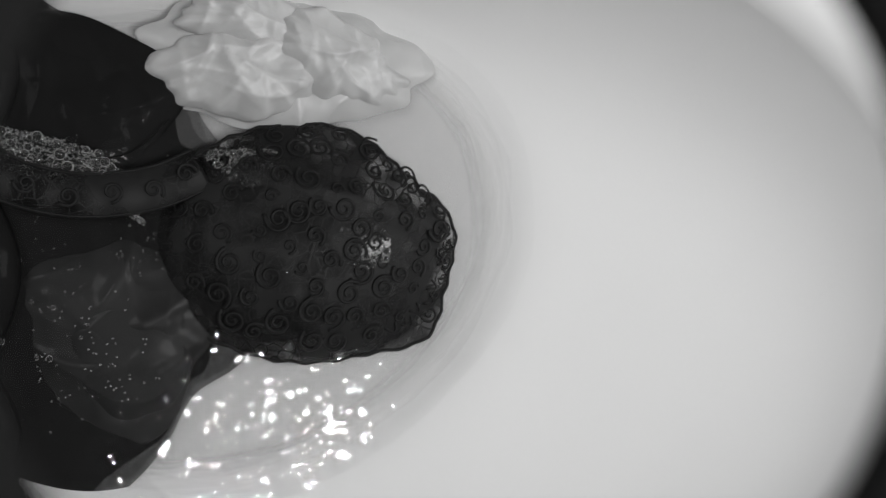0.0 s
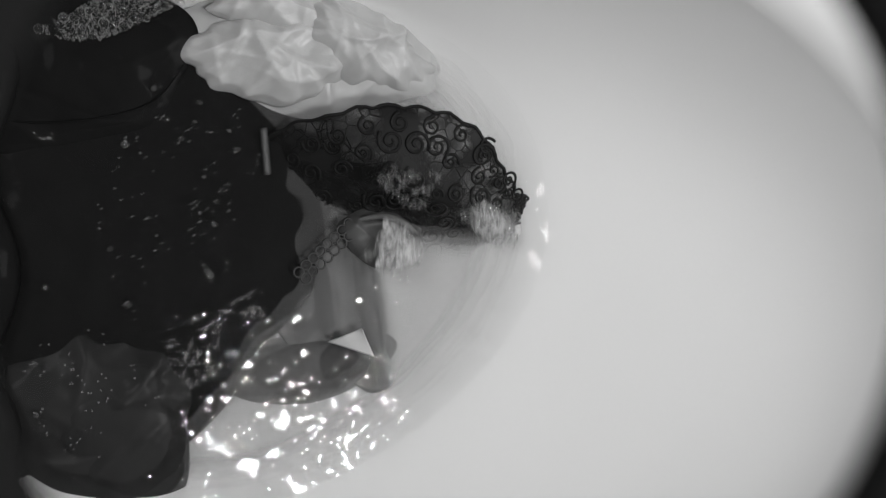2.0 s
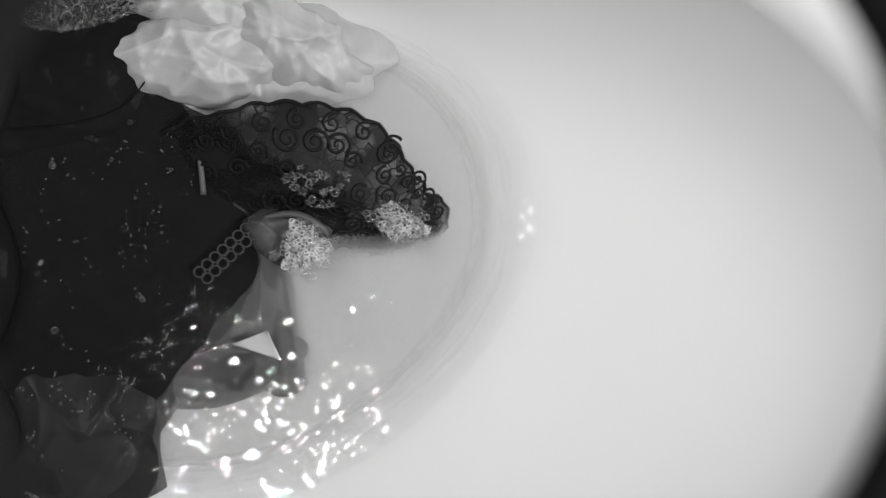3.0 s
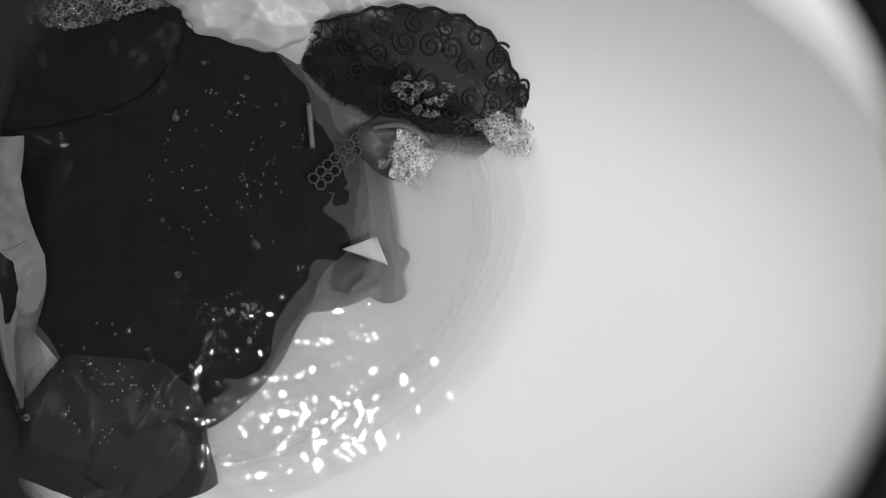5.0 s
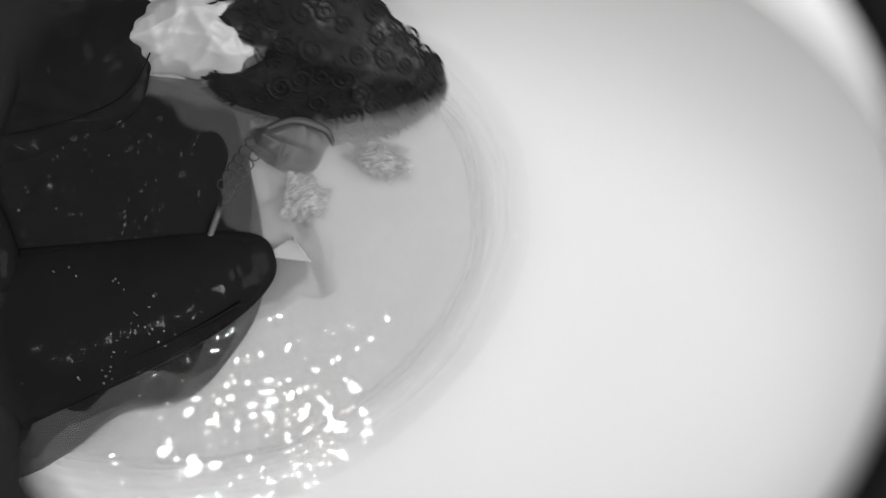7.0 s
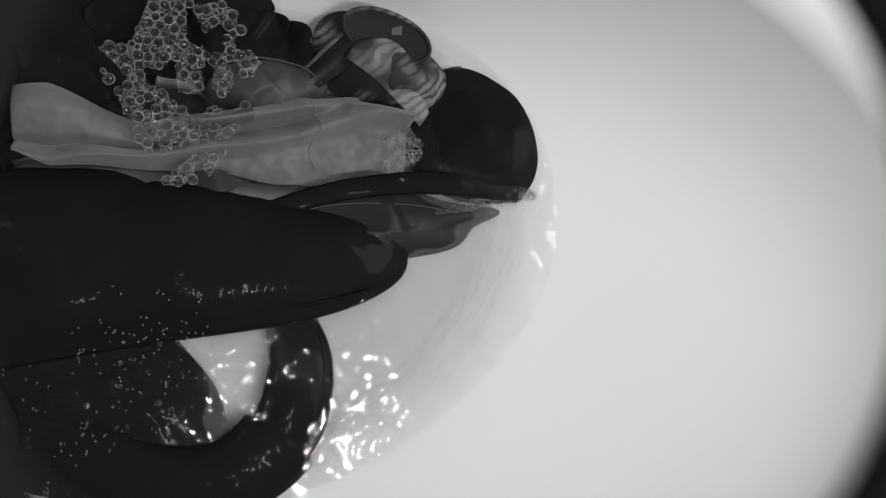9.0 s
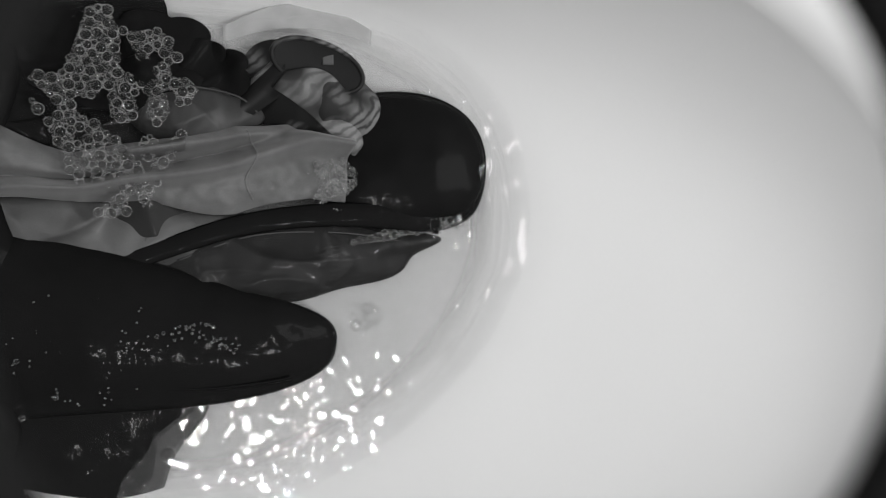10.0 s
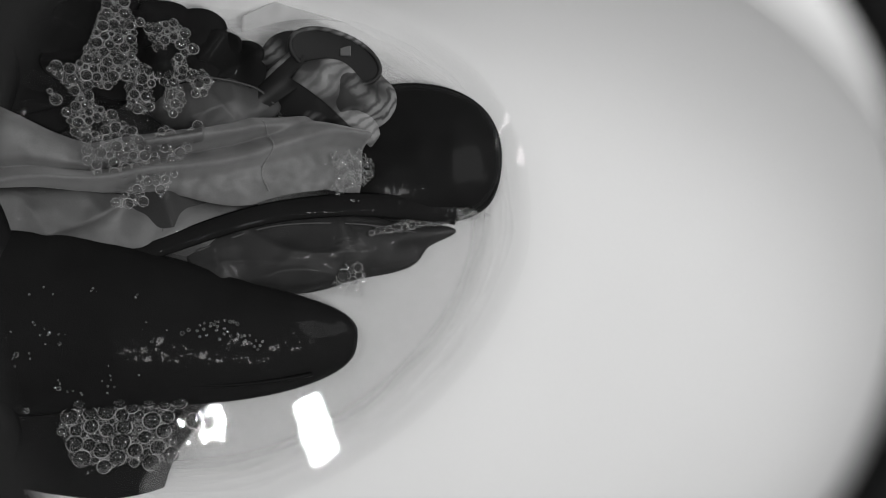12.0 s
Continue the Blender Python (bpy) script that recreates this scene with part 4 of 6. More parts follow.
# ---- what moves ----
def motions():
    walk(lace_cup, [
        (0, pose(0.0222, 0.0052, -0.0080, 0, 0, 0)),
        (0.25, pose(0.0079, -0.0094, -0.0080, 0, 0, 0)),
        (0.5, pose(-0.0015, -0.0159, -0.0080, 0, 0, 0)),
        (0.75, pose(0.0046, -0.0094, -0.0080, 0, 0, 0)),
        (1, pose(0.0127, -0.0028, -0.0080, 0, 0, 0)),
        (1.25, pose(0.0188, 0.0038, -0.0080, 0, 0, 0)),
        (1.5, pose(0.0207, 0.0104, -0.0080, 0, 0, 0)),
        (1.8, pose(0.0366, 0.0248, -0.0080, 0, 0, 0)),
        (1.9, pose(0.0646, 0.0540, -0.0120, 14, 0, -4)),
        (2, pose(0.1086, 0.0433, -0.0340, 44, 0, -10)),
        (2.1, pose(0.1086, 0.0688, -0.0340, 44, 0, -10)),
        (2.3, pose(0.0812, 0.0791, -0.0340, 44, 0, -10)),
        (2.5, pose(0.0474, 0.0694, -0.0340, 44, 0, -10)),
        (2.8, pose(0.0205, 0.0465, -0.0340, 44, 0, -10)),
        (3, pose(0.0244, 0.0417, -0.0340, 44, 0, -10)),
        (3.2, pose(0.0504, 0.0497, -0.0340, 44, 0, -10)),
        (4, pose(0.0324, 0.0566, -0.0340, 44, 0, -10)),
        (4.7, pose(0.0504, 0.0596, -0.0340, 44, 0, -10)),
        (4.8, pose(0.0606, 0.0664, -0.0340, 44, 0, -10)),
        (4.9, pose(0.1044, 0.1043, -0.0340, 44, 0, -10)),
        (5, pose(0.1215, 0.1256, -0.0340, 44, 0, -10)),
        (5.2, pose(0.1017, 0.1235, -0.0340, 44, 0, -10)),
        (5.5, pose(0.0626, 0.0999, -0.0340, 44, 0, -10)),
        (5.7, pose(0.0399, 0.0865, -0.0340, 44, 0, -10)),
        (6, pose(0.0264, 0.0693, -0.0340, 44, 0, -10)),
        (6.5, pose(0.0499, 0.0795, -0.0340, 44, 0, -10)),
        (6.7, pose(0.0606, 0.1013, -0.0340, 44, 0, -10)),
        (7.1, pose(0.0104, 0.1421, -0.0350, 30, 0, 10)),
        (7.5, pose(-0.0442, 0.1479, -0.0600, 34, 0, 30)),
        (7.9, pose(-0.0883, 0.1265, -0.1300, 40, 0, 40)),
        (12, pose(-0.0883, 0.0950, -0.1300, 40, 0, 40)),
    ])
    walk(white_garment, [
        (0, pose(0.0024, 0.1550, -0.0090, 0, 0, 0)),
        (0.25, pose(-0.0117, 0.1422, -0.0090, 0, 0, 0)),
        (0.5, pose(-0.0220, 0.1340, -0.0090, 0, 0, 0)),
        (0.75, pose(-0.0172, 0.1402, -0.0090, 0, 0, 0)),
        (1, pose(-0.0113, 0.1460, -0.0090, 0, 0, 0)),
        (1.25, pose(-0.0121, 0.1489, -0.0090, 0, 0, 0)),
        (1.5, pose(-0.0135, 0.1513, -0.0090, 0, 0, 0)),
        (1.8, pose(-0.0024, 0.1655, -0.0083, 0, 0, 0)),
        (1.9, pose(0.0018, 0.1723, -0.0047, 0, 0, 0)),
        (2, pose(0.0274, 0.1691, -0.0120, 0, 0, 0)),
        (2.1, pose(0.0274, 0.1790, -0.0120, 0, 0, 0)),
        (2.3, pose(0.0089, 0.1818, -0.0120, 0, 0, 0)),
        (2.5, pose(-0.0141, 0.1764, -0.0120, 0, 0, 0)),
        (2.8, pose(-0.0326, 0.1661, -0.0120, 0, 0, 0)),
        (3, pose(-0.0298, 0.1644, -0.0120, 0, 0, 0)),
        (3.2, pose(-0.0120, 0.1688, -0.0120, 0, 0, 0)),
        (4, pose(-0.0244, 0.1707, -0.0120, 0, 0, 0)),
        (4.7, pose(-0.0120, 0.1727, -0.0120, 0, 0, 0)),
        (4.8, pose(-0.0151, 0.1818, -0.0120, 0, 0, 0)),
        (4.9, pose(0.0045, 0.2047, -0.0120, 0, 0, 0)),
        (5, pose(0.0161, 0.2137, -0.0120, 0, 0, 0)),
        (5.2, pose(0.0028, 0.2120, -0.0120, 0, 0, 0)),
        (5.5, pose(-0.0087, 0.1921, -0.0120, 0, 0, 0)),
        (5.7, pose(-0.0193, 0.1828, -0.0120, 0, 0, 0)),
        (6, pose(-0.0285, 0.1754, -0.0120, 0, 0, 0)),
        (6.5, pose(-0.0124, 0.1805, -0.0120, 0, 0, 0)),
        (6.7, pose(-0.0051, 0.1895, -0.0120, 0, 0, 0)),
        (7.2, pose(-0.0400, 0.1901, -0.0190, 0, 0, 14)),
        (7.7, pose(-0.0679, 0.1803, -0.0670, 0, 0, 24)),
        (8.1, pose(-0.0738, 0.1780, -0.1270, 0, 0, 24)),
        (12, pose(-0.0637, 0.1683, -0.1270, 0, 0, 20)),
    ])
    walk(black_garment, [
        (0, pose(-0.1606, -0.0250, -0.0128, 0, 0, 0)),
        (0.5, pose(-0.1683, -0.0424, -0.0128, 0, 0, 0)),
        (1, pose(-0.1683, -0.0262, -0.0128, 0, 0, 0)),
        (1.2, pose(-0.1880, -0.0253, -0.0145, 0, 0, 0)),
        (1.5, pose(-0.1867, -0.0295, -0.0135, 0, 0, 0)),
        (1.8, pose(-0.1591, -0.0125, -0.0135, 0, 0, 0)),
        (2, pose(-0.1063, 0.0138, -0.0135, 0, 0, 0)),
        (2.1, pose(-0.1000, 0.0160, -0.0135, 0, 0, 0)),
        (2.3, pose(-0.1290, 0.0114, -0.0135, 0, 0, 0)),
        (2.5, pose(-0.1511, 0.0048, -0.0135, 0, 0, 0)),
        (2.8, pose(-0.1591, -0.0017, -0.0135, 0, 0, 0)),
        (3, pose(-0.1571, -0.0039, -0.0135, 0, 0, 0)),
        (3.2, pose(-0.1431, 0.0004, -0.0135, 0, 0, 0)),
        (4, pose(-0.1500, 0.0004, -0.0135, 0, 0, 0)),
        (4.7, pose(-0.1240, 0.0088, -0.0135, 0, 0, 0)),
        (4.8, pose(-0.1148, 0.0150, -0.0135, 0, 0, 0)),
        (4.9, pose(-0.0883, 0.0340, -0.0135, 0, 0, 0)),
        (5, pose(-0.0693, 0.0364, -0.0135, 0, 0, 0)),
        (5.2, pose(-0.0841, 0.0340, -0.0135, 0, 0, 0)),
        (5.5, pose(-0.1185, 0.0175, -0.0135, 0, 0, 0)),
        (5.7, pose(-0.1411, 0.0099, -0.0135, 0, 0, 0)),
        (6, pose(-0.1591, 0.0004, -0.0135, 0, 0, 0)),
        (6.2, pose(-0.1520, 0.0104, -0.0135, 0, 0, 4)),
        (6.5, pose(-0.1509, 0.0204, -0.0135, 0, 0, 12)),
        (6.7, pose(-0.1431, 0.0247, -0.0135, 0, 0, 10)),
        (7.1, pose(-0.1790, -0.0254, -0.0135, 0, 0, -38)),
        (7.5, pose(-0.1909, -0.0682, -0.0145, 0, 0, -60)),
        (8.3, pose(-0.2173, -0.1344, -0.0120, 0, 0, -110)),
        (8.7, pose(-0.2171, -0.1532, -0.0120, 0, 0, -116)),
        (9, pose(-0.2097, -0.1614, -0.0120, 0, 0, -120)),
        (9.2, pose(-0.2061, -0.1540, -0.0175, 0, 0, -120)),
        (9.5, pose(-0.2189, -0.0830, -0.0125, 0, 0, -122)),
        (10, pose(-0.2223, -0.0783, -0.0125, 0, 0, -124)),
        (12, pose(-0.2223, -0.0783, -0.0125, 0, 0, -124)),
    ])
    walk(grey_wrap, [
        (0, pose(-0.1325, -0.0644, -0.0090, 0, 0, 0)),
        (0.25, pose(-0.1419, -0.0715, -0.0090, 0, 0, 0)),
        (0.5, pose(-0.1487, -0.0759, -0.0090, 0, 0, 0)),
        (0.75, pose(-0.1456, -0.0724, -0.0090, 0, 0, 0)),
        (1, pose(-0.1416, -0.0691, -0.0090, 0, 0, 0)),
        (1.25, pose(-0.1421, -0.0672, -0.0090, 0, 0, 0)),
        (1.5, pose(-0.1431, -0.0656, -0.0090, 0, 0, 0)),
        (1.8, pose(-0.1357, -0.0574, -0.0090, 0, 0, 0)),
        (2, pose(-0.1431, -0.1315, -0.0130, 0, 0, 20)),
        (2.5, pose(-0.1673, -0.1559, -0.0130, 0, 0, 30)),
        (3.2, pose(-0.1673, -0.1559, -0.0130, 0, 0, 30)),
        (4.7, pose(-0.1552, -0.1568, -0.0130, 0, 0, 34)),
        (5, pose(-0.1307, -0.1544, -0.0130, 0, 0, 34)),
        (5.5, pose(-0.1673, -0.1559, -0.0130, 0, 0, 32)),
        (6.3, pose(-0.1986, -0.1362, -0.0130, 0, 0, 30)),
        (6.7, pose(-0.1994, -0.1203, -0.0200, 0, 0, 30)),
        (7.6, pose(-0.1704, -0.0736, -0.0600, 0, 0, 60)),
        (8.3, pose(-0.1755, -0.0945, -0.0120, 0, 0, 80)),
        (8.4, pose(-0.1708, -0.0731, -0.0120, 0, 0, 80)),
        (8.5, pose(-0.1612, -0.0431, -0.0120, 0, 0, 80)),
        (8.6, pose(-0.1548, -0.0214, -0.0120, 0, 0, 80)),
        (8.7, pose(-0.1402, 0.0040, -0.0120, 0, 0, 80)),
        (8.8, pose(-0.1220, 0.0280, -0.0120, 0, 0, 80)),
        (8.9, pose(-0.0916, 0.0473, -0.0120, 0, 0, 80)),
        (9, pose(-0.0829, 0.0484, -0.0120, 0, 0, 80)),
        (9.2, pose(-0.0838, 0.0376, -0.0120, 0, 0, 80)),
        (9.3, pose(-0.0950, 0.0319, -0.0120, 0, 0, 80)),
        (9.4, pose(-0.1120, 0.0263, -0.0120, 0, 0, 80)),
        (9.5, pose(-0.1216, 0.0231, -0.0120, 0, 0, 80)),
        (9.8, pose(-0.1369, 0.0242, -0.0120, 0, 0, 80)),
        (10, pose(-0.1328, 0.0243, -0.0120, 0, 0, 80)),
        (10.25, pose(-0.1162, 0.0272, -0.0120, 0, 0, 80)),
        (10.5, pose(-0.1052, 0.0304, -0.0120, 0, 0, 80)),
        (10.75, pose(-0.1145, 0.0352, -0.0120, 0, 0, 80)),
        (11, pose(-0.1233, 0.0342, -0.0120, 0, 0, 80)),
        (11.5, pose(-0.1204, 0.0306, -0.0120, 0, 0, 80)),
        (12, pose(-0.1204, 0.0315, -0.0120, 0, 0, 80)),
    ])
    walk(ribbon, [
        (0, pose(-0.0262, -0.0201, -0.0900, 0, 0, 0)),
        (1.6, pose(-0.0274, -0.0198, -0.0800, 0, 0, 0)),
        (1.9, pose(0.0444, -0.0139, -0.0100, 0, 0, 0)),
        (2, pose(0.0720, -0.0286, -0.0060, 0, 0, 0)),
        (2.1, pose(0.0720, -0.0044, -0.0060, 0, 0, 0)),
        (2.3, pose(0.0464, 0.0062, -0.0060, 0, 0, 0)),
        (2.5, pose(0.0146, -0.0019, -0.0060, 0, 0, 0)),
        (2.8, pose(-0.0106, -0.0228, -0.0060, 0, 0, 0)),
        (3, pose(-0.0069, -0.0275, -0.0060, 0, 0, 0)),
        (3.2, pose(0.0175, -0.0208, -0.0060, 0, 0, 0)),
        (4, pose(0.0005, -0.0136, -0.0060, 0, 0, 0)),
        (4.7, pose(0.0175, -0.0113, -0.0060, 0, 0, 0)),
        (4.8, pose(0.0270, -0.0052, -0.0060, 0, 0, 0)),
        (4.9, pose(0.0681, 0.0295, -0.0060, 0, 0, 0)),
        (5, pose(0.0841, 0.0492, -0.0060, 0, 0, 0)),
        (5.2, pose(0.0656, 0.0478, -0.0060, 0, 0, 0)),
        (5.5, pose(0.0289, 0.0266, -0.0060, 0, 0, 0)),
        (5.7, pose(0.0076, 0.0146, -0.0060, 0, 0, 0)),
        (6, pose(-0.0041, 0.0051, -0.0060, 0, 0, 0)),
        (6.5, pose(0.0125, 0.0123, -0.0070, 0, 0, 4)),
        (6.7, pose(0.0202, 0.0218, -0.0100, 0, 0, 8)),
        (7.1, pose(-0.0002, 0.0536, -0.0300, 0, 0, 14)),
        (7.5, pose(-0.0262, 0.0468, -0.0900, 0, 0, 20)),
        (12, pose(-0.0382, -0.0313, -0.1200, 0, 0, 20)),
    ])
    walk(foam_tip, [
        (0, pose(0.0534, 0.0028, 0.0220, 0, 0, 0)),
        (0.25, pose(0.0393, -0.0115, 0.0220, 0, 0, 0)),
        (0.5, pose(0.0300, -0.0178, 0.0220, 0, 0, 0)),
        (0.75, pose(0.0360, -0.0115, 0.0220, 0, 0, 0)),
        (1, pose(0.0440, -0.0051, 0.0220, 0, 0, 0)),
        (1.25, pose(0.0501, 0.0014, 0.0220, 0, 0, 0)),
        (1.5, pose(0.0520, 0.0079, 0.0220, 0, 0, 0)),
        (1.8, pose(0.0678, 0.0219, 0.0220, 0, 0, 0)),
        (1.9, pose(0.1357, 0.0246, 0.0200, 0, 0, 0)),
        (1.9, pose(0.1577, -0.0068, 0.0170, 0, 0, -20)),
        (2, pose(0.1753, 0.0227, 0.0170, 0, 0, -20)),
        (2.1, pose(0.1753, 0.0473, 0.0170, 0, 0, -20)),
        (2.3, pose(0.1478, 0.0575, 0.0170, 0, 0, -20)),
        (2.5, pose(0.1138, 0.0484, 0.0170, 0, 0, -20)),
        (2.8, pose(0.0868, 0.0265, 0.0170, 0, 0, -20)),
        (3, pose(0.0908, 0.0218, 0.0170, 0, 0, -20)),
        (3.2, pose(0.1168, 0.0293, 0.0170, 0, 0, -20)),
        (4, pose(0.0987, 0.0362, 0.0170, 0, 0, -20)),
        (4.7, pose(0.1168, 0.0389, 0.0170, 0, 0, -20)),
        (4.8, pose(0.1271, 0.0453, 0.0170, 0, 0, -20)),
        (4.9, pose(0.1710, 0.0817, 0.0170, 0, 0, -20)),
        (5, pose(0.1883, 0.1022, 0.0170, 0, 0, -20)),
        (5.2, pose(0.1684, 0.1003, 0.0170, 0, 0, -20)),
        (5.5, pose(0.1291, 0.0777, 0.0170, 0, 0, -20)),
        (5.7, pose(0.1062, 0.0649, 0.0170, 0, 0, -20)),
        (6, pose(0.0927, 0.0484, 0.0170, 0, 0, -20)),
        (6.5, pose(0.1163, 0.0581, 0.0170, 0, 0, -20)),
        (6.7, pose(0.1271, 0.0791, 0.0170, 0, 0, -20)),
        (7.3, pose(0.0331, 0.0709, -0.0500, 0, 0, 0)),
        (12, pose(-0.0392, 0.0215, -0.1100, 0, 0, 0)),
    ])
    walk(foam_curl, [
        (0, pose(-0.0187, -0.0196, -0.0700, 0, 0, 0)),
        (1.7, pose(-0.0187, -0.0146, -0.0700, 0, 0, 0)),
        (1.9, pose(0.0641, 0.0102, -0.0100, 0, 0, 0)),
        (1.9, pose(0.0716, -0.0277, 0.0170, 0, 0, 0)),
        (2, pose(0.0878, 0.0005, 0.0170, 0, 0, 0)),
        (2.1, pose(0.0878, 0.0241, 0.0170, 0, 0, 0)),
        (2.3, pose(0.0624, 0.0341, 0.0170, 0, 0, 0)),
        (2.5, pose(0.0311, 0.0258, 0.0170, 0, 0, 0)),
        (2.8, pose(0.0061, 0.0050, 0.0170, 0, 0, 0)),
        (3, pose(0.0098, 0.0005, 0.0170, 0, 0, 0)),
        (3.2, pose(0.0339, 0.0074, 0.0170, 0, 0, 0)),
        (4, pose(0.0171, 0.0142, 0.0170, 0, 0, 0)),
        (4.7, pose(0.0339, 0.0166, 0.0170, 0, 0, 0)),
        (4.8, pose(0.0433, 0.0227, 0.0170, 0, 0, 0)),
        (4.9, pose(0.0838, 0.0572, 0.0170, 0, 0, 0)),
        (5, pose(0.0997, 0.0766, 0.0170, 0, 0, 0)),
        (5.2, pose(0.0814, 0.0750, 0.0170, 0, 0, 0)),
        (5.5, pose(0.0452, 0.0538, 0.0170, 0, 0, 0)),
        (5.7, pose(0.0241, 0.0418, 0.0170, 0, 0, 0)),
        (6, pose(0.0116, 0.0260, 0.0170, 0, 0, 0)),
        (6.5, pose(0.0334, 0.0350, 0.0170, 0, 0, 0)),
        (6.7, pose(0.0433, 0.0551, 0.0170, 0, 0, 0)),
        (7.3, pose(-0.0151, 0.0304, -0.0600, 0, 0, 0)),
        (12, pose(-0.0392, 0.0110, -0.1100, 0, 0, 0)),
    ])
    walk(foam_mid, [
        (0, pose(-0.0407, 0.0674, 0.0140, 0, 0, 0)),
        (0.25, pose(-0.0537, 0.0532, 0.0140, 0, 0, 0)),
        (0.5, pose(-0.0623, 0.0468, 0.0140, 0, 0, 0)),
        (0.75, pose(-0.0567, 0.0531, 0.0140, 0, 0, 0)),
        (1, pose(-0.0494, 0.0595, 0.0140, 0, 0, 0)),
        (1.25, pose(-0.0438, 0.0659, 0.0140, 0, 0, 0)),
        (1.5, pose(-0.0420, 0.0722, 0.0140, 0, 0, 0)),
        (1.8, pose(-0.0275, 0.0862, 0.0140, 0, 0, 0)),
        (1.9, pose(0.0188, 0.0916, 0.0200, 0, 0, 0)),
        (1.9, pose(0.0770, 0.0235, 0.0320, 0, 0, 0)),
        (2, pose(0.0929, 0.0516, 0.0320, 0, 0, 0)),
        (2.1, pose(0.0929, 0.0749, 0.0320, 0, 0, 0)),
        (2.3, pose(0.0679, 0.0841, 0.0320, 0, 0, 0)),
        (2.5, pose(0.0369, 0.0751, 0.0320, 0, 0, 0)),
        (2.8, pose(0.0123, 0.0541, 0.0320, 0, 0, 0)),
        (3, pose(0.0159, 0.0497, 0.0320, 0, 0, 0)),
        (3.2, pose(0.0397, 0.0571, 0.0320, 0, 0, 0)),
        (4, pose(0.0232, 0.0634, 0.0320, 0, 0, 0)),
        (4.7, pose(0.0397, 0.0661, 0.0320, 0, 0, 0)),
        (4.8, pose(0.0490, 0.0724, 0.0320, 0, 0, 0)),
        (4.9, pose(0.0890, 0.1072, 0.0320, 0, 0, 0)),
        (5, pose(0.1047, 0.1268, 0.0320, 0, 0, 0)),
        (5.2, pose(0.0866, 0.1247, 0.0320, 0, 0, 0)),
        (5.5, pose(0.0509, 0.1030, 0.0320, 0, 0, 0)),
        (5.7, pose(0.0300, 0.0906, 0.0320, 0, 0, 0)),
        (6, pose(0.0178, 0.0748, 0.0320, 0, 0, 0)),
        (6.5, pose(0.0393, 0.0843, 0.0320, 0, 0, 0)),
        (6.7, pose(0.0490, 0.1042, 0.0320, 0, 0, 0)),
        (7.3, pose(-0.0151, 0.1200, -0.0600, 0, 0, 0)),
        (12, pose(-0.0392, 0.0738, -0.1100, 0, 0, 0)),
    ])
    walk(foam_start, [
        (0, pose(-0.1741, 0.0611, 0.0100, 0, 0, -35)),
        (0.25, pose(-0.1819, 0.0649, 0.0100, 0, 0, -35)),
        (0.5, pose(-0.1934, 0.0727, 0.0100, 0, 0, -30)),
        (0.8, pose(-0.1819, 0.1007, 0.0100, 0, 0, -25)),
        (1, pose(-0.1542, 0.1361, 0.0080, 0, 0, -15)),
        (1.3, pose(-0.1385, 0.1505, 0.0060, 0, 0, 10)),
        (1.5, pose(-0.1345, 0.1534, 0.0040, 0, 0, 20)),
        (1.8, pose(-0.1224, 0.1739, 0.0040, 0, 0, 20)),
        (2.1, pose(-0.1142, 0.1926, 0.0020, 0, 0, 10)),
        (2.5, pose(-0.1386, 0.1880, 0.0020, 0, 0, 5)),
        (5.5, pose(-0.1346, 0.1906, 0.0020, 0, 0, 5)),
        (6.7, pose(-0.1426, 0.1898, 0.0020, 0, 0, 5)),
        (7.4, pose(-0.1955, 0.1741, -0.0600, 0, 0, 5)),
        (12, pose(-0.1975, 0.1787, -0.0800, 0, 0, 5)),
    ])
    walk(black_cup, [
        (0, pose(0.0714, 0.0587, -0.1100, 0, 0, 0)),
        (6.9, pose(0.0293, -0.0507, -0.1200, 0, 0, -25)),
        (7.4, pose(0.0236, -0.0801, -0.0350, 0, 0, -25)),
        (7.8, pose(0.0323, -0.0774, -0.0060, 0, 0, -25)),
        (8.3, pose(0.0537, -0.0590, -0.0060, 0, 0, -25)),
        (8.4, pose(0.0596, -0.0351, -0.0060, 0, 0, -20.8333)),
        (8.5, pose(0.0715, -0.0015, -0.0060, 0, 0, -16.6667)),
        (8.6, pose(0.0816, 0.0228, -0.0060, 0, 0, -12.5)),
        (8.7, pose(0.1019, 0.0514, -0.0060, 0, 0, -8.33333)),
        (8.8, pose(0.1266, 0.0787, -0.0060, 0, 0, -4.16667)),
        (8.9, pose(0.1669, 0.1013, -0.0060, 0, 0, 0)),
        (9, pose(0.1768, 0.1028, -0.0060, 0, 0, 0)),
        (9.2, pose(0.1737, 0.0906, -0.0060, 0, 0, 0)),
        (9.3, pose(0.1586, 0.0840, -0.0060, 0, 0, 0)),
        (9.4, pose(0.1353, 0.0772, -0.0060, 0, 0, 0)),
        (9.5, pose(0.1212, 0.0733, -0.0060, 0, 0, 0)),
        (9.8, pose(0.0960, 0.0741, -0.0060, 0, 0, 0)),
        (10, pose(0.1011, 0.0743, -0.0060, 0, 0, 0)),
        (10.25, pose(0.1220, 0.0780, -0.0060, 0, 0, 0)),
        (10.5, pose(0.1358, 0.0820, -0.0060, 0, 0, 0)),
        (10.75, pose(0.1241, 0.0870, -0.0060, 0, 0, 0)),
        (11, pose(0.1131, 0.0856, -0.0060, 0, 0, 0)),
        (11.5, pose(0.1167, 0.0818, -0.0060, 0, 0, 0)),
        (12, pose(0.1167, 0.0828, -0.0060, 0, 0, 0)),
    ])
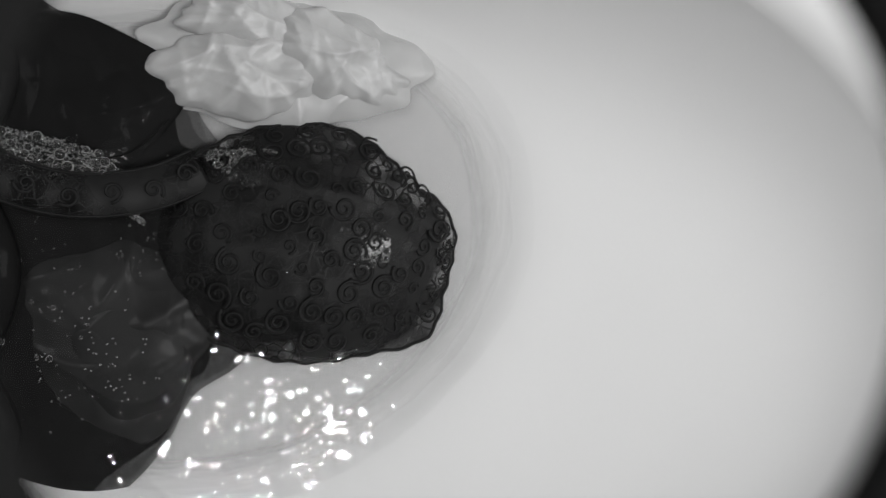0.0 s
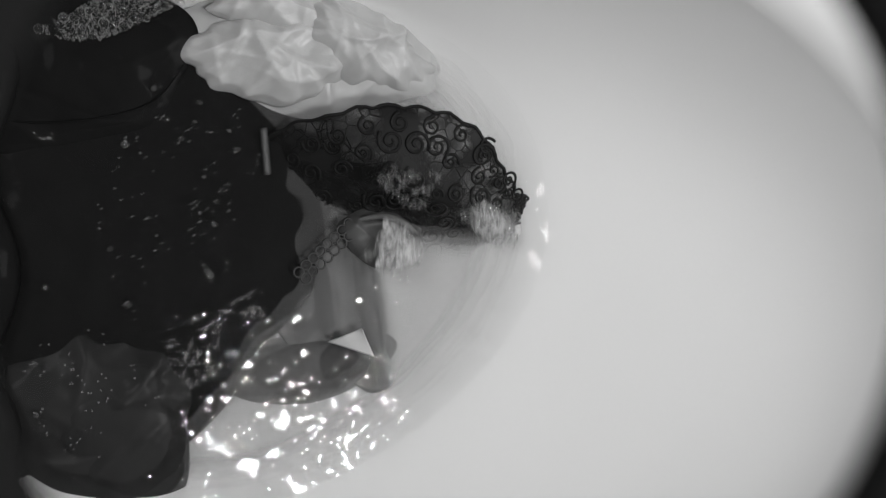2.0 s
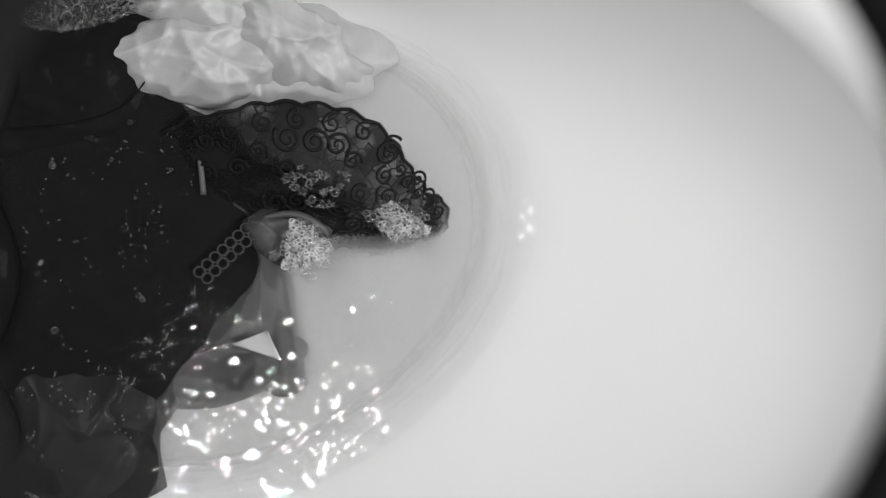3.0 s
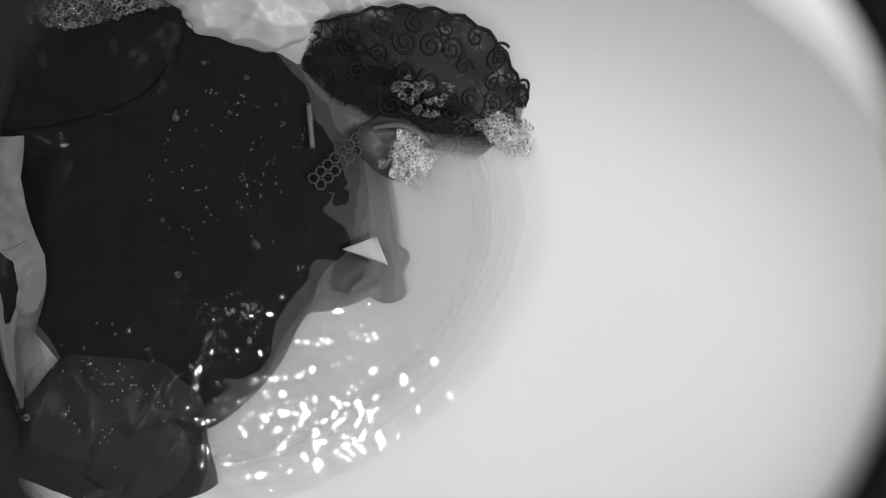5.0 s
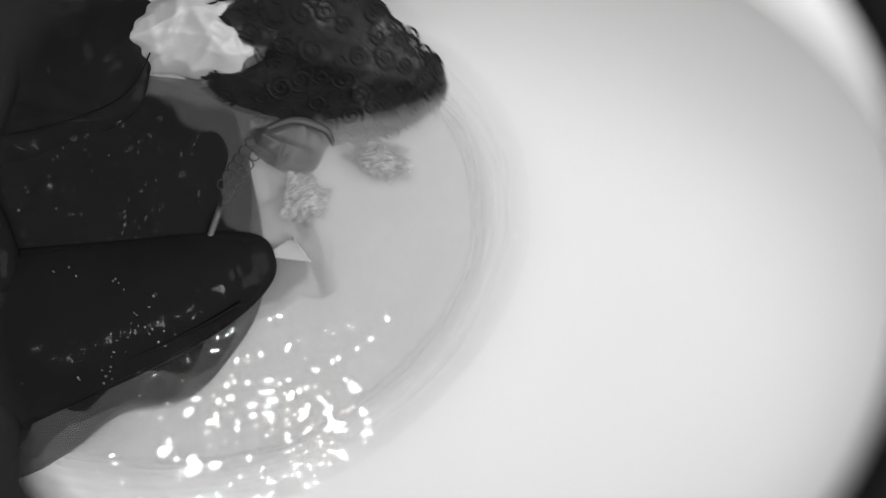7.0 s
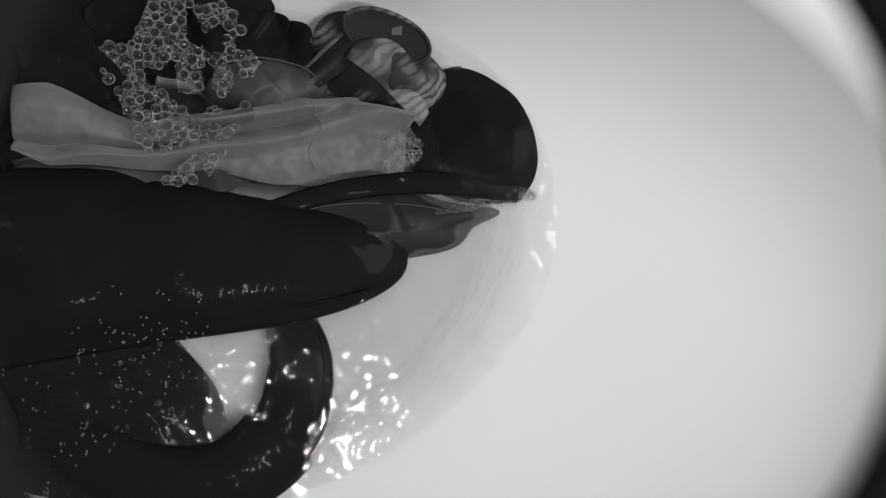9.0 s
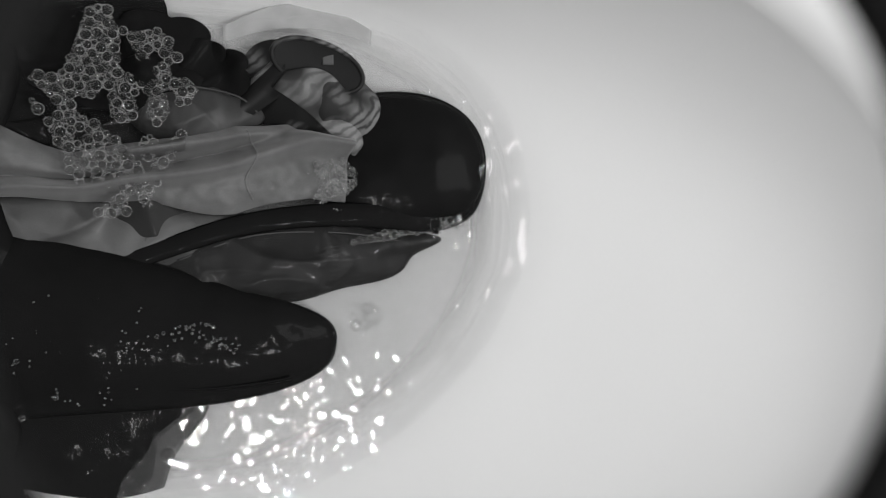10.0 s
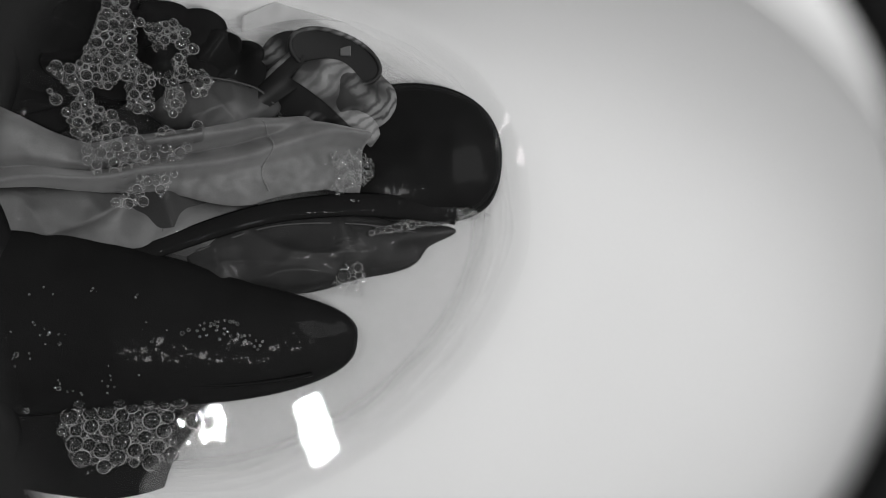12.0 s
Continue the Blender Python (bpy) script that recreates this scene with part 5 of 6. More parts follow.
    walk(patterned_cup, [
        (0, pose(-0.0186, 0.1168, -0.1100, 0, 0, 0)),
        (6.9, pose(-0.0587, 0.0110, -0.1200, 0, 0, -10)),
        (7.4, pose(-0.0559, -0.0232, -0.0350, 0, 0, -10)),
        (7.8, pose(-0.0453, -0.0224, -0.0040, 0, 0, -10)),
        (8.3, pose(-0.0256, -0.0041, -0.0040, 0, 0, -10)),
        (8.4, pose(-0.0201, 0.0189, -0.0040, 0, 0, -8.33333)),
        (8.5, pose(-0.0091, 0.0516, -0.0040, 0, 0, -6.66667)),
        (8.6, pose(-0.0017, 0.0750, -0.0040, 0, 0, -5)),
        (8.7, pose(0.0152, 0.1029, -0.0040, 0, 0, -3.33333)),
        (8.8, pose(0.0362, 0.1296, -0.0040, 0, 0, -1.66667)),
        (8.9, pose(0.0715, 0.1521, -0.0040, 0, 0, 0)),
        (9, pose(0.0815, 0.1538, -0.0040, 0, 0, 0)),
        (9.2, pose(0.0805, 0.1420, -0.0040, 0, 0, 0)),
        (9.3, pose(0.0675, 0.1354, -0.0040, 0, 0, 0)),
        (9.4, pose(0.0478, 0.1284, -0.0040, 0, 0, 0)),
        (9.5, pose(0.0367, 0.1244, -0.0040, 0, 0, 0)),
        (9.8, pose(0.0190, 0.1248, -0.0040, 0, 0, 0)),
        (10, pose(0.0237, 0.1251, -0.0040, 0, 0, 0)),
        (10.25, pose(0.0430, 0.1291, -0.0040, 0, 0, 0)),
        (10.5, pose(0.0557, 0.1332, -0.0040, 0, 0, 0)),
        (10.75, pose(0.0449, 0.1378, -0.0040, 0, 0, 0)),
        (11, pose(0.0348, 0.1362, -0.0040, 0, 0, 0)),
        (11.5, pose(0.0381, 0.1326, -0.0040, 0, 0, 0)),
        (12, pose(0.0381, 0.1335, -0.0040, 0, 0, 0)),
    ])
    walk(grey_satin, [
        (0, pose(-0.2489, -0.0830, -0.0900, 0, 0, 80)),
        (4.5, pose(-0.2456, -0.0606, -0.0700, 0, -10, 90)),
        (4.8, pose(-0.2510, -0.0541, -0.0400, 0, -18, 90)),
        (4.9, pose(-0.2246, -0.0530, -0.0160, 0, -18, 90)),
        (5, pose(-0.2159, -0.0530, -0.0140, 0, -18, 90)),
        (5.2, pose(-0.2325, -0.0550, -0.0180, 0, -18, 90)),
        (5.4, pose(-0.2497, -0.0582, -0.0400, 0, -18, 88)),
        (5.8, pose(-0.2489, -0.0737, -0.0900, 0, -8, 70)),
        (6.9, pose(-0.1835, -0.0791, -0.1200, 0, 0, 20)),
        (7.4, pose(-0.1684, -0.0796, -0.0300, 0, 0, -6)),
        (7.8, pose(-0.1544, -0.0742, 0.0040, 0, 0, -6)),
        (8.3, pose(-0.1369, -0.0577, 0.0040, 0, 0, -6)),
        (8.4, pose(-0.1321, -0.0362, 0.0040, 0, 0, -5)),
        (8.5, pose(-0.1224, -0.0061, 0.0040, 0, 0, -4)),
        (8.6, pose(-0.1158, 0.0157, 0.0040, 0, 0, -3)),
        (8.7, pose(-0.1010, 0.0412, 0.0040, 0, 0, -2)),
        (8.8, pose(-0.0825, 0.0655, 0.0040, 0, 0, -1)),
        (8.9, pose(-0.0515, 0.0855, 0.0040, 0, 0, 0)),
        (9, pose(-0.0427, 0.0868, 0.0040, 0, 0, 0)),
        (9.2, pose(-0.0435, 0.0759, 0.0040, 0, 0, 0)),
        (9.3, pose(-0.0550, 0.0700, 0.0040, 0, 0, 0)),
        (9.4, pose(-0.0723, 0.0641, 0.0040, 0, 0, 0)),
        (9.5, pose(-0.0821, 0.0607, 0.0040, 0, 0, 0)),
        (9.8, pose(-0.0976, 0.0615, 0.0040, 0, 0, 0)),
        (10, pose(-0.0935, 0.0616, 0.0040, 0, 0, 0)),
        (10.25, pose(-0.0765, 0.0648, 0.0040, 0, 0, 0)),
        (10.5, pose(-0.0654, 0.0683, 0.0040, 0, 0, 0)),
        (10.75, pose(-0.0748, 0.0729, 0.0040, 0, 0, 0)),
        (11, pose(-0.0838, 0.0717, 0.0040, 0, 0, 0)),
        (11.5, pose(-0.0808, 0.0682, 0.0040, 0, 0, 0)),
        (12, pose(-0.0808, 0.0691, 0.0040, 0, 0, 0)),
    ])
    walk(lower_satin, [
        (0, pose(-0.2093, -0.0068, -0.1100, 0, 0, 0)),
        (6.9, pose(-0.2452, -0.1034, -0.1200, 0, 0, 0)),
        (7.4, pose(-0.2245, -0.1235, -0.0350, 0, 0, 0)),
        (7.8, pose(-0.2092, -0.1194, -0.0060, 0, 0, 0)),
        (8.3, pose(-0.1925, -0.1035, -0.0060, 0, 0, 0)),
        (8.4, pose(-0.1878, -0.0825, -0.0060, 0, 0, 0)),
        (8.5, pose(-0.1785, -0.0530, -0.0060, 0, 0, 0)),
        (8.6, pose(-0.1723, -0.0317, -0.0060, 0, 0, 0)),
        (8.7, pose(-0.1581, -0.0069, -0.0060, 0, 0, 0)),
        (8.8, pose(-0.1404, 0.0166, -0.0060, 0, 0, 0)),
        (8.9, pose(-0.1108, 0.0354, -0.0060, 0, 0, 0)),
        (9, pose(-0.1024, 0.0364, -0.0060, 0, 0, 0)),
        (9.2, pose(-0.1032, 0.0258, -0.0060, 0, 0, 0)),
        (9.3, pose(-0.1141, 0.0203, -0.0060, 0, 0, 0)),
        (9.4, pose(-0.1306, 0.0149, -0.0060, 0, 0, 0)),
        (9.5, pose(-0.1400, 0.0118, -0.0060, 0, 0, 0)),
        (9.8, pose(-0.1549, 0.0130, -0.0060, 0, 0, 0)),
        (10, pose(-0.1509, 0.0130, -0.0060, 0, 0, 0)),
        (10.25, pose(-0.1347, 0.0157, -0.0060, 0, 0, 0)),
        (10.5, pose(-0.1241, 0.0189, -0.0060, 0, 0, 0)),
        (10.75, pose(-0.1331, 0.0236, -0.0060, 0, 0, 0)),
        (11, pose(-0.1416, 0.0227, -0.0060, 0, 0, 0)),
        (11.5, pose(-0.1388, 0.0192, -0.0060, 0, 0, 0)),
        (12, pose(-0.1388, 0.0201, -0.0060, 0, 0, 0)),
    ])
    walk(black_band, [
        (0, pose(-0.0940, -0.1324, -0.1100, 0, 0, 0)),
        (4.5, pose(-0.0940, -0.1427, -0.1100, 0, 0, 20)),
        (6.3, pose(-0.1619, -0.1482, -0.0600, 0, 0, 25)),
        (6.5, pose(-0.1672, -0.1123, -0.0120, 0, 0, 20)),
        (6.7, pose(-0.1549, -0.0515, -0.0060, 0, 0, 20)),
        (7.4, pose(-0.1591, -0.0517, -0.0100, 0, 0, 10)),
        (8.1, pose(-0.1347, -0.0867, -0.0040, 0, 0, 6)),
        (8.3, pose(-0.1347, -0.0867, -0.0040, 0, 0, 4)),
        (8.5, pose(-0.1548, -0.0513, -0.0040, 0, 0, 4)),
        (8.7, pose(-0.1141, -0.0260, -0.0040, 0, 0, 4)),
        (8.9, pose(-0.0630, -0.0109, -0.0040, 0, 0, 2)),
        (9, pose(-0.0498, -0.0086, -0.0040, 0, 0, 0)),
        (9.2, pose(-0.0586, -0.0313, -0.0040, 0, 0, -3)),
        (9.3, pose(-0.0760, -0.0535, -0.0040, 0, 0, -5)),
        (9.4, pose(-0.0910, -0.0664, -0.0040, 0, 0, -6)),
        (9.5, pose(-0.1037, -0.0749, -0.0040, 0, 0, -6)),
        (9.8, pose(-0.1183, -0.0655, -0.0040, 0, 0, -6)),
        (10, pose(-0.1121, -0.0666, -0.0040, 0, 0, -6)),
        (10.25, pose(-0.0974, -0.0662, -0.0040, 0, 0, -6)),
        (10.5, pose(-0.0846, -0.0599, -0.0040, 0, 0, -6)),
        (11, pose(-0.0995, -0.0639, -0.0040, 0, 0, -6)),
        (11.5, pose(-0.0940, -0.0645, -0.0040, 0, 0, -6)),
        (12, pose(-0.0940, -0.0645, -0.0040, 0, 0, -6)),
    ])
    walk(ruffle, [
        (0, pose(-0.1692, 0.1389, -0.1100, 0, 0, 0)),
        (6.9, pose(-0.2059, 0.0399, -0.1200, 0, 0, -10)),
        (7.4, pose(-0.1890, 0.0049, -0.0350, 0, 0, -10)),
        (7.8, pose(-0.1743, 0.0047, -0.0020, 0, 0, -10)),
        (8.3, pose(-0.1571, 0.0219, -0.0020, 0, 0, -10)),
        (8.4, pose(-0.1523, 0.0435, -0.0020, 0, 0, -8.33333)),
        (8.5, pose(-0.1427, 0.0740, -0.0020, 0, 0, -6.66667)),
        (8.6, pose(-0.1363, 0.0960, -0.0020, 0, 0, -5)),
        (8.7, pose(-0.1216, 0.1221, -0.0020, 0, 0, -3.33333)),
        (8.8, pose(-0.1033, 0.1471, -0.0020, 0, 0, -1.66667)),
        (8.9, pose(-0.0727, 0.1683, -0.0020, 0, 0, 0)),
        (9, pose(-0.0640, 0.1699, -0.0020, 0, 0, 0)),
        (9.2, pose(-0.0649, 0.1590, -0.0020, 0, 0, 0)),
        (9.3, pose(-0.0762, 0.1528, -0.0020, 0, 0, 0)),
        (9.4, pose(-0.0932, 0.1461, -0.0020, 0, 0, 0)),
        (9.5, pose(-0.1029, 0.1423, -0.0020, 0, 0, 0)),
        (9.8, pose(-0.1183, 0.1425, -0.0020, 0, 0, 0)),
        (10, pose(-0.1142, 0.1428, -0.0020, 0, 0, 0)),
        (10.25, pose(-0.0974, 0.1467, -0.0020, 0, 0, 0)),
        (10.5, pose(-0.0864, 0.1506, -0.0020, 0, 0, 0)),
        (10.75, pose(-0.0958, 0.1548, -0.0020, 0, 0, 0)),
        (11, pose(-0.1046, 0.1532, -0.0020, 0, 0, 0)),
        (11.5, pose(-0.1017, 0.1499, -0.0020, 0, 0, 0)),
        (12, pose(-0.1017, 0.1508, -0.0020, 0, 0, 0)),
    ])
    walk(loop, [
        (0, pose(-0.1367, -0.1580, -0.1000, 0, 0, 30)),
        (6.6, pose(-0.1459, -0.1574, -0.1000, 0, 0, 30)),
        (8.3, pose(-0.1356, -0.1481, -0.0500, 0, 0, 20)),
        (8.4, pose(-0.1224, -0.1323, -0.0100, 0, 0, 30)),
        (8.5, pose(-0.1141, -0.1233, -0.0060, 0, 0, 30)),
        (8.6, pose(-0.0888, -0.1338, -0.0060, 0, 0, 35)),
        (8.7, pose(-0.0716, -0.1305, -0.0060, 0, 0, 40)),
        (8.8, pose(-0.0628, -0.1265, -0.0060, 0, 0, 35)),
        (8.9, pose(-0.0451, -0.1185, -0.0060, 0, 0, 30)),
        (9, pose(-0.0407, -0.1279, -0.0060, 0, 0, 30)),
        (9.1, pose(-0.0451, -0.1368, -0.0060, 0, 0, 30)),
        (9.2, pose(-0.0720, -0.1562, 0.0000, 0, 0, 30)),
        (9.3, pose(-0.1265, -0.1708, -0.0060, 0, 0, 30)),
        (9.4, pose(-0.1773, -0.1880, -0.0400, 0, 0, 30)),
        (9.6, pose(-0.1995, -0.2016, -0.1000, 0, 0, 30)),
        (12, pose(-0.1995, -0.2016, -0.1000, 0, 0, 30)),
    ])
    walk(chiffon, [
        (0, pose(-0.0418, -0.0309, -0.1100, 0, 0, 4)),
        (6.9, pose(-0.0813, -0.1348, -0.1200, 0, 0, 4)),
        (7.4, pose(-0.0763, -0.1541, -0.0350, 0, 0, 4)),
        (7.8, pose(-0.0650, -0.1490, -0.0060, 0, 0, 4)),
        (8.3, pose(-0.0456, -0.1322, -0.0060, 0, 0, 4)),
        (8.4, pose(-0.0402, -0.1096, -0.0060, 0, 0, 4)),
        (8.5, pose(-0.0294, -0.0779, -0.0060, 0, 0, 4)),
        (8.6, pose(-0.0221, -0.0551, -0.0060, 0, 0, 4)),
        (8.7, pose(-0.0055, -0.0285, -0.0060, 0, 0, 4)),
        (8.8, pose(0.0151, -0.0033, -0.0060, 0, 0, 4)),
        (8.9, pose(0.0498, 0.0168, -0.0060, 0, 0, 4)),
        (9, pose(0.0596, 0.0178, -0.0060, 0, 0, 4)),
        (9.2, pose(0.0586, 0.0063, -0.0060, 0, 0, 4)),
        (9.3, pose(0.0459, 0.0005, -0.0060, 0, 0, 4)),
        (9.4, pose(0.0265, -0.0052, -0.0060, 0, 0, 4)),
        (9.5, pose(0.0156, -0.0085, -0.0060, 0, 0, 4)),
        (9.8, pose(-0.0018, -0.0070, -0.0060, 0, 0, 4)),
        (10, pose(0.0029, -0.0070, -0.0060, 0, 0, 4)),
        (10.25, pose(0.0218, -0.0043, -0.0060, 0, 0, 4)),
        (10.5, pose(0.0342, -0.0010, -0.0060, 0, 0, 4)),
        (10.75, pose(0.0237, 0.0043, -0.0060, 0, 0, 4)),
        (11, pose(0.0137, 0.0033, -0.0060, 0, 0, 4)),
        (11.5, pose(0.0170, -0.0005, -0.0060, 0, 0, 4)),
        (12, pose(0.0170, 0.0005, -0.0060, 0, 0, 4)),
    ])
    walk(slate_cloth, [
        (0, pose(-0.1251, 0.0988, -0.1100, 0, 0, 0)),
        (6.9, pose(-0.1628, -0.0020, -0.1200, 0, 0, -8)),
        (7.4, pose(-0.1501, -0.0334, -0.0350, 0, 0, -8)),
        (7.8, pose(-0.1365, -0.0319, 0.0040, 0, 0, -8)),
        (8.3, pose(-0.1187, -0.0148, 0.0040, 0, 0, -8)),
        (8.4, pose(-0.1138, 0.0070, 0.0040, 0, 0, -6.66667)),
        (8.5, pose(-0.1039, 0.0377, 0.0040, 0, 0, -5.33333)),
        (8.6, pose(-0.0972, 0.0598, 0.0040, 0, 0, -4)),
        (8.7, pose(-0.0821, 0.0859, 0.0040, 0, 0, -2.66667)),
        (8.8, pose(-0.0632, 0.1109, 0.0040, 0, 0, -1.33333)),
        (8.9, pose(-0.0316, 0.1318, 0.0040, 0, 0, 0)),
        (9, pose(-0.0226, 0.1333, 0.0040, 0, 0, 0)),
        (9.2, pose(-0.0235, 0.1223, 0.0040, 0, 0, 0)),
        (9.3, pose(-0.0351, 0.1161, 0.0040, 0, 0, 0)),
        (9.4, pose(-0.0528, 0.1097, 0.0040, 0, 0, 0)),
        (9.5, pose(-0.0628, 0.1060, 0.0040, 0, 0, 0)),
        (9.8, pose(-0.0787, 0.1065, 0.0040, 0, 0, 0)),
        (10, pose(-0.0744, 0.1067, 0.0040, 0, 0, 0)),
        (10.25, pose(-0.0571, 0.1103, 0.0040, 0, 0, 0)),
        (10.5, pose(-0.0457, 0.1141, 0.0040, 0, 0, 0)),
        (10.75, pose(-0.0554, 0.1185, 0.0040, 0, 0, 0)),
        (11, pose(-0.0645, 0.1171, 0.0040, 0, 0, 0)),
        (11.5, pose(-0.0615, 0.1137, 0.0040, 0, 0, 0)),
        (12, pose(-0.0615, 0.1146, 0.0040, 0, 0, 0)),
    ])
    walk(veil, [
        (0, pose(-0.0341, 0.1737, -0.1100, 0, 0, 0)),
        (6.9, pose(-0.0738, 0.0684, -0.1200, 0, 0, 0)),
        (7.4, pose(-0.0696, 0.0287, -0.0350, 0, 0, 0)),
        (7.8, pose(-0.0579, 0.0280, -0.0120, 0, 0, 0)),
        (8.3, pose(-0.0382, 0.0467, -0.0120, 0, 0, 0)),
        (8.4, pose(-0.0327, 0.0701, -0.0120, 0, 0, 0)),
        (8.5, pose(-0.0217, 0.1031, -0.0120, 0, 0, 0)),
        (8.6, pose(-0.0143, 0.1269, -0.0120, 0, 0, 0)),
        (8.7, pose(0.0025, 0.1553, -0.0120, 0, 0, 0)),
        (8.8, pose(0.0235, 0.1826, -0.0120, 0, 0, 0)),
        (8.9, pose(0.0587, 0.2060, -0.0120, 0, 0, 0)),
        (9, pose(0.0687, 0.2080, -0.0120, 0, 0, 0)),
        (9.2, pose(0.0676, 0.1962, -0.0120, 0, 0, 0)),
        (9.3, pose(0.0547, 0.1892, -0.0120, 0, 0, 0)),
        (9.4, pose(0.0351, 0.1817, -0.0120, 0, 0, 0)),
        (9.5, pose(0.0239, 0.1774, -0.0120, 0, 0, 0)),
        (9.8, pose(0.0063, 0.1773, -0.0120, 0, 0, 0)),
        (10, pose(0.0110, 0.1778, -0.0120, 0, 0, 0)),
        (10.25, pose(0.0302, 0.1823, -0.0120, 0, 0, 0)),
        (10.5, pose(0.0429, 0.1867, -0.0120, 0, 0, 0)),
        (10.75, pose(0.0321, 0.1910, -0.0120, 0, 0, 0)),
        (11, pose(0.0220, 0.1892, -0.0120, 0, 0, 0)),
        (11.5, pose(0.0254, 0.1857, -0.0120, 0, 0, 0)),
        (12, pose(0.0254, 0.1866, -0.0120, 0, 0, 0)),
    ])
    walk(dark_drift, [
        (0, pose(-0.1785, 0.1115, -0.0060, 0, 0, 0)),
        (0.5, pose(-0.1844, 0.1026, -0.0060, 0, 0, 2)),
        (1, pose(-0.1805, 0.1071, -0.0060, 0, 0, 5)),
        (1.5, pose(-0.1785, 0.1200, -0.0060, 0, 0, 10)),
        (2, pose(-0.1668, 0.1423, -0.0060, 0, 0, 10)),
        (2.5, pose(-0.1902, 0.1363, -0.0060, 0, 0, 10)),
        (4.8, pose(-0.1824, 0.1369, -0.0060, 0, 0, 14)),
        (5, pose(-0.1707, 0.1420, -0.0060, 0, 0, 20)),
        (5.5, pose(-0.1863, 0.1366, -0.0060, 0, 0, 20)),
        (6.7, pose(-0.1902, 0.1363, -0.0060, 0, 0, 20)),
        (8.3, pose(-0.1824, 0.1411, -0.0060, 0, 0, 20)),
        (12, pose(-0.1902, 0.1490, -0.0060, 0, 0, 20)),
    ])
    walk(foam_upper, [
        (0, pose(-0.1872, 0.0912, -0.1100, 0, 0, 0)),
        (6.9, pose(-0.2236, -0.0068, -0.1200, 0, 0, -6)),
        (7.4, pose(-0.2050, -0.0369, -0.0350, 0, 0, -6)),
        (7.8, pose(-0.1874, -0.0342, 0.0220, 0, 0, -6)),
        (8.3, pose(-0.1710, -0.0181, 0.0220, 0, 0, -6)),
        (8.4, pose(-0.1665, 0.0025, 0.0220, 0, 0, -5)),
        (8.5, pose(-0.1573, 0.0315, 0.0220, 0, 0, -4)),
        (8.6, pose(-0.1512, 0.0524, 0.0220, 0, 0, -3)),
        (8.7, pose(-0.1373, 0.0771, 0.0220, 0, 0, -2)),
        (8.8, pose(-0.1199, 0.1007, 0.0220, 0, 0, -1)),
        (8.9, pose(-0.0909, 0.1203, 0.0220, 0, 0, 0)),
        (9, pose(-0.0826, 0.1217, 0.0220, 0, 0, 0)),
        (9.2, pose(-0.0835, 0.1113, 0.0220, 0, 0, 0)),
        (9.3, pose(-0.0941, 0.1055, 0.0220, 0, 0, 0)),
        (9.4, pose(-0.1103, 0.0995, 0.0220, 0, 0, 0)),
        (9.5, pose(-0.1195, 0.0961, 0.0220, 0, 0, 0)),
        (9.8, pose(-0.1341, 0.0966, 0.0220, 0, 0, 0)),
        (10, pose(-0.1302, 0.0968, 0.0220, 0, 0, 0)),
        (10.25, pose(-0.1144, 0.1001, 0.0220, 0, 0, 0)),
        (10.5, pose(-0.1039, 0.1037, 0.0220, 0, 0, 0)),
        (10.75, pose(-0.1128, 0.1079, 0.0220, 0, 0, 0)),
        (11, pose(-0.1211, 0.1065, 0.0220, 0, 0, 0)),
        (11.5, pose(-0.1183, 0.1033, 0.0220, 0, 0, 0)),
        (12, pose(-0.1183, 0.1042, 0.0220, 0, 0, 0)),
    ])
    walk(foam_low, [
        (0, pose(-0.1367, -0.1679, -0.1000, 0, 0, 0)),
        (9, pose(-0.1365, -0.1658, -0.0900, 0, 0, 0)),
        (9.8, pose(-0.1436, -0.1571, -0.0300, 0, 0, 0)),
        (10.2, pose(-0.1387, -0.1518, -0.0040, 0, 0, 0)),
        (10.4, pose(-0.1244, -0.1366, 0.0010, 0, 0, 0)),
        (10.5, pose(-0.1183, -0.1296, 0.0010, 0, 0, 0)),
        (11, pose(-0.1285, -0.1333, 0.0010, 0, 0, 4)),
        (12, pose(-0.1244, -0.1327, 0.0010, 0, 0, 6)),
    ])
    walk(foam_line, [
        (0, pose(0.1217, 0.0227, -0.1000, 0, 0, 0)),
        (8.3, pose(0.0824, -0.0619, -0.0600, 0, 0, 0)),
        (8.8, pose(0.1212, 0.0104, -0.0100, 0, 0, 4)),
        (9, pose(0.1837, 0.0428, 0.0010, 0, 0, 8)),
        (9.2, pose(0.1807, 0.0307, 0.0010, 0, 0, 8)),
        (9.3, pose(0.1656, 0.0245, 0.0010, 0, 0, 8)),
        (9.4, pose(0.1422, 0.0183, 0.0010, 0, 0, 8)),
        (9.5, pose(0.1281, 0.0148, 0.0010, 0, 0, 8)),
        (9.8, pose(0.1030, 0.0161, 0.0010, 0, 0, 8)),
        (10, pose(0.1081, 0.0161, 0.0010, 0, 0, 8)),
        (10.25, pose(0.1289, 0.0193, 0.0010, 0, 0, 8)),
        (10.5, pose(0.1427, 0.0229, 0.0010, 0, 0, 8)),
        (10.75, pose(0.1310, 0.0282, 0.0010, 0, 0, 8)),
        (11, pose(0.1200, 0.0271, 0.0010, 0, 0, 8)),
        (11.5, pose(0.1237, 0.0232, 0.0010, 0, 0, 8)),
        (12, pose(0.1237, 0.0241, 0.0010, 0, 0, 8)),
    ])
